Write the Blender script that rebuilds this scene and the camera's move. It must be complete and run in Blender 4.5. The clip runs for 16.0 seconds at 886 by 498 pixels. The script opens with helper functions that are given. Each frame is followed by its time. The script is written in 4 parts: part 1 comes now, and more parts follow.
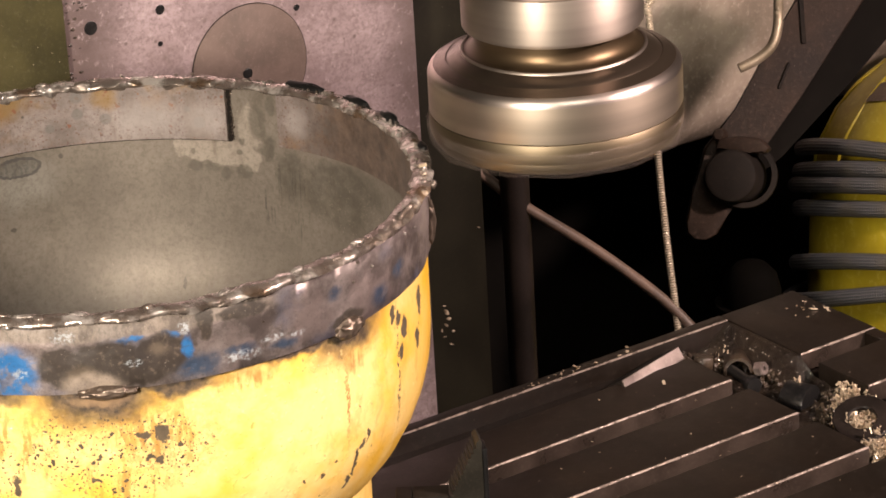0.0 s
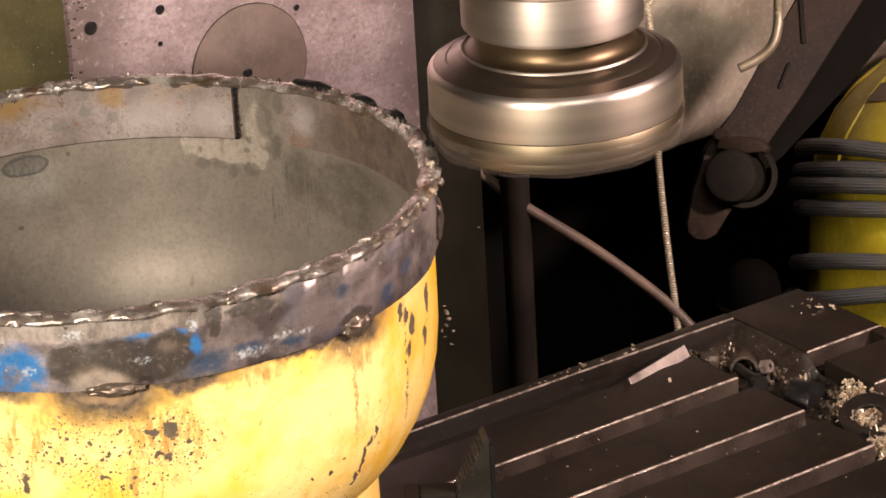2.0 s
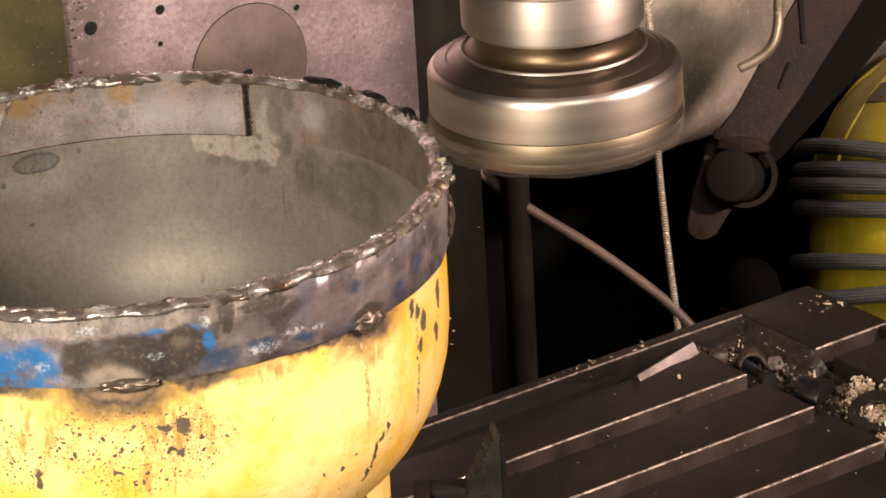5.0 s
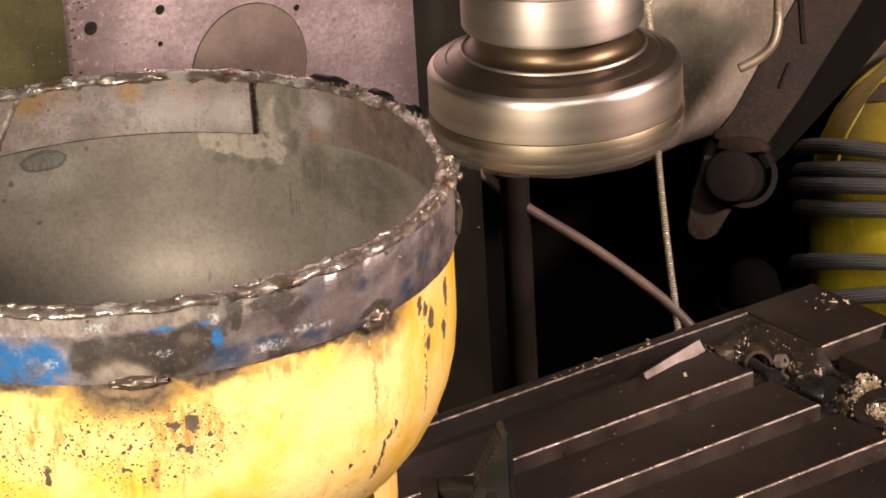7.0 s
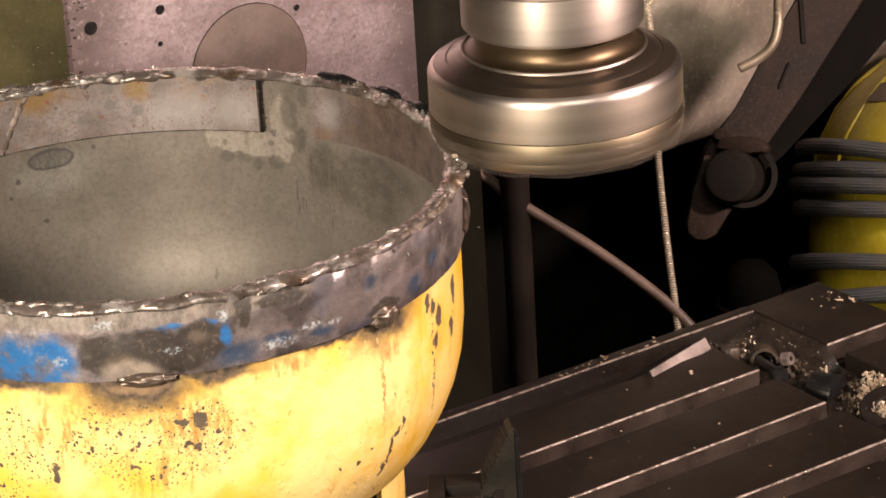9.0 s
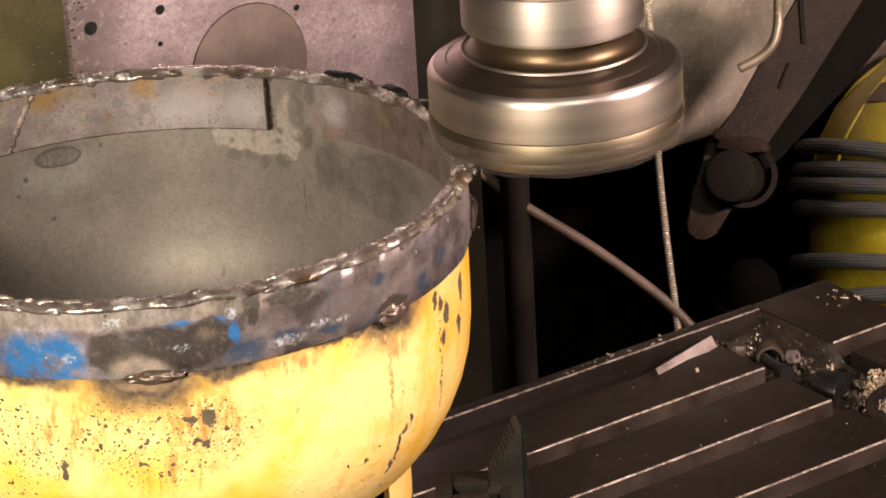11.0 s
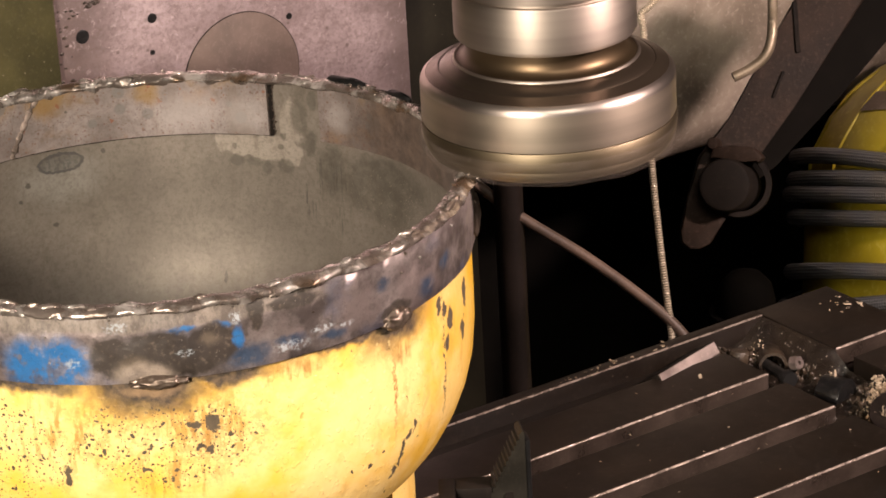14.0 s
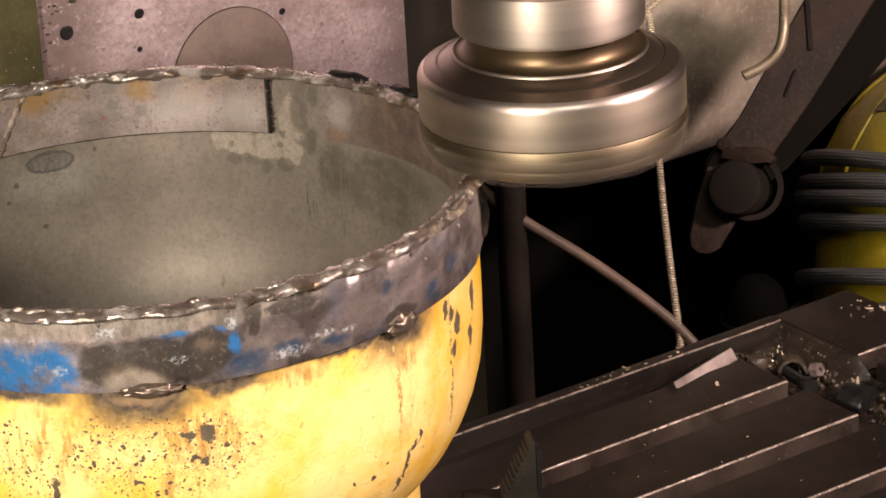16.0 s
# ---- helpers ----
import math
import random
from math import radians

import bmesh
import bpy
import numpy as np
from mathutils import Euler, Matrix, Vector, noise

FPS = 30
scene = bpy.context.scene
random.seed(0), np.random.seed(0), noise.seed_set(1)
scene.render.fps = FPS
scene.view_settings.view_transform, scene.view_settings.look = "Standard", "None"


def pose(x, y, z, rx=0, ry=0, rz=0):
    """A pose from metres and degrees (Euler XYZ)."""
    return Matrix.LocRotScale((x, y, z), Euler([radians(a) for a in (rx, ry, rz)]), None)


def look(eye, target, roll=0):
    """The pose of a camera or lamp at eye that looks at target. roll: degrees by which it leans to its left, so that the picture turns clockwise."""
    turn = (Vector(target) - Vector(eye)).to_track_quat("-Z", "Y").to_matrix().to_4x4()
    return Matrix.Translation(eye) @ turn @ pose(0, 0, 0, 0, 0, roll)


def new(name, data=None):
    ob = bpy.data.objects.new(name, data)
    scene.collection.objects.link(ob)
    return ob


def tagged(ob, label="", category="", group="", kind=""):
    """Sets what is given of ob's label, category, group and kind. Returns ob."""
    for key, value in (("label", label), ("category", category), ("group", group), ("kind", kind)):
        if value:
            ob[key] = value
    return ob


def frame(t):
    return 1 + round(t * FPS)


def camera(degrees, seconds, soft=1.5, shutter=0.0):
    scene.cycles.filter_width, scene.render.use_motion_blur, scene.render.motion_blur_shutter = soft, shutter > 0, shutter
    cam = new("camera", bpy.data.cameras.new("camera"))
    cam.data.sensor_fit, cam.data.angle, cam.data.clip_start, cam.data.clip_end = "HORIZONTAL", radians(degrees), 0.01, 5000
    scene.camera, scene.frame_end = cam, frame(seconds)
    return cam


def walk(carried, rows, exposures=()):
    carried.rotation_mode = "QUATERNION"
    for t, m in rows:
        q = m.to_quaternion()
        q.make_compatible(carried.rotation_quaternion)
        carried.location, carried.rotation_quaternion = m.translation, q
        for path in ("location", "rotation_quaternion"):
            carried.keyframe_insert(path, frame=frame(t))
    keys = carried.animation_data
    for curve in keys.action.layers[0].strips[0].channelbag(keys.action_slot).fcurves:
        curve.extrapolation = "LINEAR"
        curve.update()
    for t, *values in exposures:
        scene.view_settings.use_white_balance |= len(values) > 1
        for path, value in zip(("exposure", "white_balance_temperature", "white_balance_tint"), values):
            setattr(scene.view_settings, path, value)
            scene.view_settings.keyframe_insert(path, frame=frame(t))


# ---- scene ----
# World: metres; the origin is the corner of the first table land at the start; x runs along the slots, y across, z up.
cam = camera(16.0, 16.0, soft=1.7, shutter=1.0)


def view(eye, pitch, roll, yaw):
    p, y = radians(pitch), radians(yaw)
    e = Vector(eye)
    way = Vector((math.sin(y) * math.cos(p), math.cos(y) * math.cos(p), -math.sin(p)))
    return look(e, e + way, roll)


STILL = view((-1.0623, -1.2938, 0.7801), 22.424, -3.336, 33.771)
walk(cam, [
    (0.0, STILL), (4.0, STILL), (8.0, STILL), (12.0, STILL), (13.1, STILL),
    (13.2, view((-1.0773, -1.3185, 0.7924), 22.287, -3.278, 33.871)),
    (13.5, view((-1.0707, -1.3089, 0.7871), 22.264, -3.292, 33.868)),
    (14.6, view((-1.0470, -1.2751, 0.7687), 22.183, -3.342, 33.847)),
    (16.0, view((-1.0181, -1.2347, 0.7468), 22.090, -3.401, 33.805)),
], exposures=[(0.0, -0.06), (4.0, -0.07), (9.0, -0.10), (13.0, -0.14), (13.5, -0.20), (16.0, -0.23)])

FEED = 0.0298 / 13.0     # table feed, metres a second
AXIS = (-0.1647, -0.0636)  # spindle axis
TIP = 0.2132             # height of the cutter's lower face
PAN = (-0.383, 0.029)    # axis of the yellow vessel at the start
MOVERS = []              # things that ride on the table

# ---- world and lamps ----
world = bpy.data.worlds.new("workshop_air")
scene.world = world
world.use_nodes = True
world.node_tree.nodes["Background"].inputs["Color"].default_value = (0.9, 0.8, 0.7, 1)
world.node_tree.nodes["Background"].inputs["Strength"].default_value = 0.02


def spot(name, eye, target, power, colour, size, angle, blend):
    data = bpy.data.lights.new(name, "SPOT")
    data.energy, data.color, data.shadow_soft_size = power, colour, size
    data.spot_size, data.spot_blend = radians(angle), blend
    ob = new(name, data)
    ob.matrix_world = look(eye, target)
    return ob


def area(name, eye, target, power, colour, sx, sy):
    data = bpy.data.lights.new(name, "AREA")
    data.energy, data.color, data.shape, data.size, data.size_y = power, colour, "RECTANGLE", sx, sy
    ob = new(name, data)
    ob.matrix_world = look(eye, target)
    return ob


spot("machine_lamp", (-1.14, -0.68, 0.575), (-0.38, -0.01, 0.125), 108, (1.0, 0.85, 0.71), 0.075, 40, 0.75)
spot("bench_lamp", (0.50, -0.98, 0.80), (0.02, 0.08, 0.09), 165, (1.0, 0.76, 0.69), 0.06, 58, 0.8)
# Area lamp added out of view as soft fill for the whole place.
area("unseen_fill_lamp", (-0.8, -1.9, 1.9), (-0.3, 0.0, 0.0), 24, (1.0, 0.88, 0.76), 1.2, 0.15)


# ---- material tools ----
class Graph:
    def __init__(self, name):
        self.mat = bpy.data.materials.new(name)
        self.mat.use_nodes = True
        self.nt = self.mat.node_tree
        self.bsdf = self.nt.nodes["Principled BSDF"]
        self.co = self.nt.nodes.new("ShaderNodeTexCoord").outputs["Object"]

    def node(self, kind, **props):
        n = self.nt.nodes.new(kind)
        for k, v in props.items():
            setattr(n, k, v)
        return n

    def put(self, socket, value):
        if isinstance(value, bpy.types.NodeSocket):
            self.nt.links.new(value, socket)
        elif isinstance(value, (tuple, list)) and len(value) == 3 and socket.type == "RGBA":
            socket.default_value = (*value, 1)
        else:
            socket.default_value = value

    def noise(self, scale, detail=4.0, rough=0.55, vec=None, distortion=0.0):
        n = self.node("ShaderNodeTexNoise")
        self.put(n.inputs["Vector"], vec or self.co)
        n.inputs["Scale"].default_value = scale
        n.inputs["Detail"].default_value = detail
        n.inputs["Roughness"].default_value = rough
        n.inputs["Distortion"].default_value = distortion
        return n.outputs["Fac"]

    def math(self, op, a, b=0.0, c=0.0, clamp=False):
        n = self.node("ShaderNodeMath", operation=op, use_clamp=clamp)
        for s, v in zip(n.inputs, (a, b, c)):
            self.put(s, v)
        return n.outputs[0]

    def step(self, value, lo, hi, a=0.0, b=1.0):
        n = self.node("ShaderNodeMapRange", interpolation_type="SMOOTHSTEP")
        for s, v in zip(n.inputs, (value, lo, hi, a, b)):
            self.put(s, v)
        return n.outputs[0]

    def mix(self, fac, a, b):
        n = self.node("ShaderNodeMix", data_type="RGBA")
        self.put(n.inputs[0], fac)
        self.put(n.inputs[6], a)
        self.put(n.inputs[7], b)
        return n.outputs[2]

    def stretch(self, sx, sy, sz, vec=None):
        n = self.node("ShaderNodeVectorMath", operation="MULTIPLY")
        self.put(n.inputs[0], vec or self.co)
        n.inputs[1].default_value = (sx, sy, sz)
        return n.outputs[0]

    def unrolled(self, radius):
        """A round wall laid flat: metres along its arc, 0, height."""
        sep = self.node("ShaderNodeSeparateXYZ")
        self.put(sep.inputs[0], self.co)
        arc = self.math("MULTIPLY", self.math("ARCTAN2", sep.outputs[1], sep.outputs[0]), radius)
        com = self.node("ShaderNodeCombineXYZ")
        self.put(com.inputs[0], arc)
        self.put(com.inputs[2], sep.outputs[2])
        return com.outputs[0]

    def warped(self, scale, amount, vec=None):
        n = self.node("ShaderNodeTexNoise")
        self.put(n.inputs["Vector"], self.co)
        n.inputs["Scale"].default_value = scale
        n.inputs["Detail"].default_value = 5
        a = self.node("ShaderNodeVectorMath", operation="SUBTRACT")
        self.put(a.inputs[0], n.outputs["Color"])
        a.inputs[1].default_value = (0.5, 0.5, 0.5)
        b = self.node("ShaderNodeVectorMath", operation="SCALE")
        self.put(b.inputs[0], a.outputs[0])
        b.inputs["Scale"].default_value = amount
        c = self.node("ShaderNodeVectorMath", operation="ADD")
        self.put(c.inputs[0], vec or self.co)
        self.put(c.inputs[1], b.outputs[0])
        return c.outputs[0]

    def blob(self, vec, at, radii, hard=0.55):
        """1 within an ellipsoid round a place, falling to 0 at its skin."""
        a = self.node("ShaderNodeVectorMath", operation="SUBTRACT")
        self.put(a.inputs[0], vec)
        a.inputs[1].default_value = at
        b = self.stretch(*(1 / x for x in radii), vec=a.outputs[0])
        c = self.node("ShaderNodeVectorMath", operation="LENGTH")
        self.put(c.inputs[0], b)
        return self.step(c.outputs["Value"], hard, 1.0, 1.0, 0.0)

    def blobs(self, vec, spots, hard=0.55):
        out = None
        for at, radii in spots:
            m = self.blob(vec, at, radii, hard)
            out = m if out is None else self.math("MAXIMUM", out, m)
        return out

    def spots(self, scale, size, vec=None):
        """Scattered round specks of uneven size."""
        n = self.node("ShaderNodeTexVoronoi")
        self.put(n.inputs["Vector"], vec or self.co)
        n.inputs["Scale"].default_value = scale
        sep = self.node("ShaderNodeSeparateColor")
        self.put(sep.inputs[0], n.outputs["Color"])
        lim = self.math("MULTIPLY", self.math("POWER", sep.outputs[0], 1.7), size)
        return self.step(self.math("SUBTRACT", n.outputs["Distance"], lim), -0.03, 0.03, 1.0, 0.0)

    def bump(self, height, strength=0.3, dist=0.001):
        n = self.node("ShaderNodeBump")
        self.put(n.inputs["Height"], height)
        n.inputs["Strength"].default_value = strength
        n.inputs["Distance"].default_value = dist
        self.put(self.bsdf.inputs["Normal"], n.outputs[0])

    def done(self, colour, rough=0.5, metal=0.0, spec=0.5):
        self.put(self.bsdf.inputs["Base Color"], colour)
        self.put(self.bsdf.inputs["Roughness"], rough)
        self.put(self.bsdf.inputs["Metallic"], metal)
        self.bsdf.inputs["Specular IOR Level"].default_value = spec
        return self.mat


def worn(name, base, dark, light, rough=0.45, metal=0.0, scale=40.0, speck=0.0, bump=0.25, spec=0.5):
    """A plain surface with blotches, fine grain and pale specks."""
    g = Graph(name)
    big = g.noise(scale * 0.35, 5)
    fine = g.noise(scale * 6, 6, 0.7)
    c = g.mix(g.step(big, 0.35, 0.68), dark, base)
    c = g.mix(g.math("MULTIPLY", g.step(fine, 0.5, 0.75), 0.5), c, light)
    if speck:
        c = g.mix(g.math("MULTIPLY", g.spots(scale * 4, speck), 0.8), c, (0.42, 0.38, 0.32))
    g.bump(g.math("ADD", fine, g.math("MULTIPLY", big, 2.0)), bump, 0.0006)
    r = g.math("ADD", g.math("MULTIPLY", big, 0.3), rough - 0.15)
    return g.done(c, r, metal, spec)


def yellow_paint():
    g = Graph("old_yellow_paint")
    w = g.warped(90, 0.016)
    w2 = g.warped(420, 0.008)
    w3 = g.warped(300, 0.0035)
    w4 = g.warped(170, 0.007)
    tone = g.mix(g.step(g.noise(22, 5, 0.6), 0.30, 0.62), (0.80, 0.48, 0.050), (0.86, 0.64, 0.25))
    tone = g.mix(g.math("MULTIPLY", g.step(g.noise(60, 5), 0.52, 0.75), 0.35), tone, (0.66, 0.30, 0.03))
    # Shade on the right flank, put into the paint as deeper amber.
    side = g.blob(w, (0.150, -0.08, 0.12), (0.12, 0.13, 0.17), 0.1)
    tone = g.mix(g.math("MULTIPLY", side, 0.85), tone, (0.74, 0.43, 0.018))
    # rusty run below the tack weld and brown smears
    runs = g.blobs(w2, [((0.0407, -0.158, 0.137), (0.0013, 0.02, 0.036)), ((-0.0629, -0.15, 0.150), (0.015, 0.03, 0.022)), ((-0.02, -0.16, 0.170), (0.03, 0.03, 0.007)),
                        ((-0.078, -0.142, 0.158), (0.008, 0.03, 0.014)), ((0.047, -0.157, 0.159), (0.009, 0.02, 0.010))], 0.2)
    tone = g.mix(g.math("MULTIPLY", runs, g.step(g.noise(170, 5, 0.6, g.stretch(1, 1, 0.22)), 0.42, 0.60, 0.05, 0.85)), tone, (0.28, 0.125, 0.03))
    halo = g.blobs(w, [((-0.0825, -0.140, 0.174), (0.052, 0.06, 0.030)), ((0.046, -0.158, 0.173), (0.040, 0.05, 0.022)), ((-0.02, -0.162, 0.178), (0.06, 0.05, 0.011))], 0.25)
    tone = g.mix(g.math("MULTIPLY", halo, g.step(g.noise(110, 5, 0.65), 0.34, 0.60, 0.25, 0.85)), tone, (0.36, 0.21, 0.055))
    smear = g.math("MULTIPLY", g.blobs(w, [((-0.055, -0.153, 0.145), (0.045, 0.05, 0.035)), ((-0.10, -0.128, 0.150), (0.04, 0.05, 0.03))], 0.3), g.step(g.noise(260, 6, 0.75, w3), 0.45, 0.58))
    tone = g.mix(g.math("MULTIPLY", smear, 0.40), tone, (0.24, 0.13, 0.035))
    stroke = g.math("MULTIPLY", g.step(g.noise(1.0, 5, 0.7, g.stretch(210, 210, 42, g.warped(50, 0.006))), 0.47, 0.62),
                    g.blobs(w, [((-0.060, -0.151, 0.150), (0.036, 0.05, 0.028)), ((-0.118, -0.112, 0.150), (0.030, 0.05, 0.030)), ((-0.075, -0.144, 0.128), (0.03, 0.05, 0.022))], 0.2))
    tone = g.mix(g.math("MULTIPLY", stroke, 0.80), tone, (0.40, 0.21, 0.045))
    # thin brown film wiped down the side, and small rust stars
    film_n = g.math("MULTIPLY", g.step(g.noise(1.0, 6, 0.7, g.stretch(150, 150, 34, w)), 0.50, 0.66), g.step(g.noise(16, 3), 0.40, 0.62))
    tone = g.mix(g.math("MULTIPLY", film_n, 0.30), tone, (0.40, 0.20, 0.03))
    tone = g.mix(g.math("MULTIPLY", g.spots(70, 0.07, w4), 0.6), tone, (0.42, 0.20, 0.03))
    # scorched paint round the welds
    burn = g.blobs(w, [((-0.0825, -0.140, 0.176), (0.036, 0.05, 0.021)), ((-0.050, -0.154, 0.1775), (0.026, 0.04, 0.011)),
                       ((0.044, -0.158, 0.1755), (0.026, 0.04, 0.015)), ((0.010, -0.165, 0.1775), (0.040, 0.03, 0.006)),
                       ((-0.13, -0.10, 0.1775), (0.035, 0.05, 0.008))], 0.42)
    tone = g.mix(burn, tone, g.mix(g.step(g.noise(300, 5), 0.35, 0.7), (0.040, 0.030, 0.022), (0.13, 0.09, 0.05)))
    rim = g.blobs(w, [((-0.0825, -0.142, 0.173), (0.020, 0.03, 0.006))], 0.2)
    tone = g.mix(g.math("MULTIPLY", rim, 0.6), tone, (0.34, 0.22, 0.12))
    # chipped flakes that bare dark primer
    R = 0.1628
    flat = g.unrolled(R)
    wc = g.warped(190, 0.009, flat)
    flakes = g.blobs(wc, [(arc(R, -57.2, 0.1575), (0.0038, 1, 0.0068)), (arc(R, -59.5, 0.1650), (0.0022, 1, 0.0045)), (arc(R, -58.8, 0.1460), (0.0034, 1, 0.0045)), (arc(R, -51.2, 0.1450), (0.0046, 1, 0.0065)), (arc(R, -49.0, 0.1620), (0.0040, 1, 0.0090)), (arc(R, -61.5, 0.1690), (0.0030, 1, 0.0045)),
                          (arc(R, -110.8, 0.1520), (0.0034, 1, 0.0046)), (arc(R, -114.0, 0.1522), (0.0042, 1, 0.0018)), (arc(R, -111.8, 0.1385), (0.0032, 1, 0.0026)), (arc(R, -113.5, 0.1400), (0.0026, 1, 0.0020)),
                          (arc(R, -135.5, 0.1290), (0.0026, 1, 0.0062)), (arc(R, -122.5, 0.1315), (0.0024, 1, 0.0018)), (arc(R, -129.0, 0.1420), (0.0013, 1, 0.0013)), (arc(R, -121.5, 0.1430), (0.0019, 1, 0.0013)),
                          (arc(R, -108.0, 0.1440), (0.0017, 1, 0.0016)), (arc(R, -81.4, 0.1042), (0.0018, 1, 0.0018)), (arc(R, -85.6, 0.1065), (0.0013, 1, 0.0013)),
                          (arc(R, -70.2, 0.1150), (0.0013, 1, 0.0042)), (arc(R, -71.6, 0.1105), (0.0024, 1, 0.0026)), (arc(R, -72.7, 0.1060), (0.0018, 1, 0.0048)), (arc(R, -72.9, 0.0990), (0.0016, 1, 0.0058)), (arc(R, -74.0, 0.0915), (0.0022, 1, 0.0046))], 0.7)
    dots = g.math("MULTIPLY", g.math("MAXIMUM", g.spots(240, 0.28, w3), g.math("MAXIMUM", g.spots(460, 0.40, w3), g.spots(760, 0.42, w3))), g.step(g.math("ADD", g.blobs(w, [((-0.078, -0.142, 0.143), (0.070, 0.09, 0.040)), ((-0.14, -0.08, 0.14), (0.06, 0.09, 0.05))], 0.1), g.math("MULTIPLY", g.noise(70, 3), 1.2)), 0.95, 1.2))
    dots = g.math("MAXIMUM", dots, g.math("MULTIPLY", g.spots(120, 0.12, w2), g.step(g.noise(9, 2), 0.5, 0.6)))
    bare = g.math("MAXIMUM", flakes, dots)
    line = g.math("MULTIPLY", g.blob(w2, (0.0815, -0.141, 0.140), (0.0014, 0.03, 0.045), 0.4), g.step(g.noise(420, 3), 0.47, 0.53))
    bare = g.math("MAXIMUM", bare, line)
    tone = g.mix(bare, tone, g.mix(g.noise(200), (0.038, 0.029, 0.019), (0.125, 0.095, 0.056)))
    pale = g.math("MULTIPLY", g.spots(260, 0.30), g.step(g.noise(22, 3), 0.45, 0.65))
    pale = g.math("MULTIPLY", pale, g.math("SUBTRACT", 1.0, bare, clamp=True))
    tone = g.mix(g.math("MULTIPLY", pale, 0.55), tone, (0.95, 0.78, 0.36))
    h = g.math("ADD", g.math("MULTIPLY", g.math("MAXIMUM", g.spots(240, 0.40), g.spots(420, 0.45)), 1.1), g.math("SUBTRACT", g.noise(45, 4), g.math("MULTIPLY", bare, 0.8)))
    g.bump(h, 0.42, 0.0008)
    return g.done(tone, g.math("ADD", 0.30, g.math("MULTIPLY", g.math("MAXIMUM", bare, burn), 0.4)), 0.0, 0.5)


def band_steel():
    g = Graph("heat_stained_band_steel")
    w = g.warped(110, 0.013)
    n = g.noise(48, 6, 0.65)
    base = g.mix(g.step(n, 0.36, 0.66), (0.100, 0.082, 0.076), (0.34, 0.292, 0.280))
    base = g.mix(g.step(g.noise(30, 4, 0.6, w), 0.50, 0.66), base, (0.24, 0.195, 0.185))
    heat = g.step(g.noise(26, 3, 0.5, w), 0.56, 0.70)
    base = g.mix(g.math("MULTIPLY", heat, 0.6), base, (0.13, 0.14, 0.20))
    flat = g.unrolled(0.1656)
    wf = g.warped(150, 0.007, flat)
    wg = g.warped(320, 0.004, flat)
    R = 0.1656
    blue = g.blobs(wf, [(arc(R, -134.5, 0.188), (0.019, 1, 0.0175)), (arc(R, -140, 0.187), (0.016, 1, 0.0175)), (arc(R, -115.3, 0.2020), (0.0058, 1, 0.0030)), (arc(R, -105.8, 0.1950), (0.0042, 1, 0.0075)), (arc(R, -108.5, 0.2025), (0.006, 1, 0.0022))], 0.45)
    deep = g.blobs(wf, [(arc(R, -104.0, 0.1845), (0.0170, 1, 0.0090)), (arc(R, -89, 0.1835), (0.0120, 1, 0.0040)), (arc(R, -97, 0.187), (0.012, 1, 0.004)), (arc(R, -66.5, 0.1850), (0.0100, 1, 0.0080)), (arc(R, -78, 0.199), (0.007, 1, 0.004)), (arc(R, -60, 0.192), (0.008, 1, 0.006))], 0.25)
    keep = g.step(g.noise(130, 5, 0.6), 0.32, 0.52)
    base = g.mix(g.math("MULTIPLY", deep, g.step(keep, 0.0, 1.0, 0.35, 0.8)), base, (0.036, 0.078, 0.150))
    blue = g.math("MULTIPLY", blue, g.math("MAXIMUM", keep, 0.35))
    base = g.mix(blue, base, g.mix(g.noise(60), (0.013, 0.075, 0.20), (0.026, 0.150, 0.38)))
    ash = g.blobs(wg, [(arc(R, -125.3, 0.2060), (0.0072, 1, 0.0042)), (arc(R, -106.0, 0.2040), (0.0036, 1, 0.0040)), (arc(R, -114.5, 0.1905), (0.0052, 1, 0.0018)), (arc(R, -96.5, 0.1842), (0.0125, 1, 0.0036)), (arc(R, -91, 0.1885), (0.008, 1, 0.0022)), (arc(R, -132.5, 0.1885), (0.0045, 1, 0.0030)), (arc(R, -86.5, 0.1865), (0.0060, 1, 0.0016))], 0.5)
    sepz = g.node("ShaderNodeSeparateXYZ")
    g.put(sepz.inputs[0], g.warped(55, 0.006, g.warped(260, 0.003, flat)))
    crown = g.math("MULTIPLY", g.step(sepz.outputs[2], 0.2015, 0.2050), g.blob(flat, arc(R, -124, 0.207), (0.110, 1, 0.05), 0.75))
    base = g.mix(g.math("MULTIPLY", crown, 0.85), base, g.mix(g.step(g.noise(90, 6, 0.8, g.stretch(1, 1, 0.5)), 0.38, 0.62), (0.070, 0.057, 0.045), (0.20, 0.170, 0.140)))
    soot = g.blobs(wf, [(arc(R, -119.0, 0.1930), (0.0210, 1, 0.0118)), (arc(R, -110.0, 0.1930), (0.0150, 1, 0.0125)), (arc(R, -115, 0.186), (0.022, 1, 0.009)), (arc(R, -126, 0.191), (0.0125, 1, 0.0125)), (arc(R, -102.5, 0.2040), (0.0050, 1, 0.0100)), (arc(R, -96, 0.2065), (0.016, 1, 0.0045)), (arc(R, -75, 0.1830), (0.0140, 1, 0.0055))], 0.7)
    base = g.mix(g.math("MULTIPLY", soot, 0.93), base, g.mix(g.step(g.noise(420, 4), 0.52, 0.78), (0.024, 0.019, 0.0145), (0.095, 0.075, 0.057)))
    tan = g.blobs(wf, [(arc(R, -110.5, 0.196), (0.006, 1, 0.005)), (arc(R, -123, 0.187), (0.010, 1, 0.006))], 0.2)
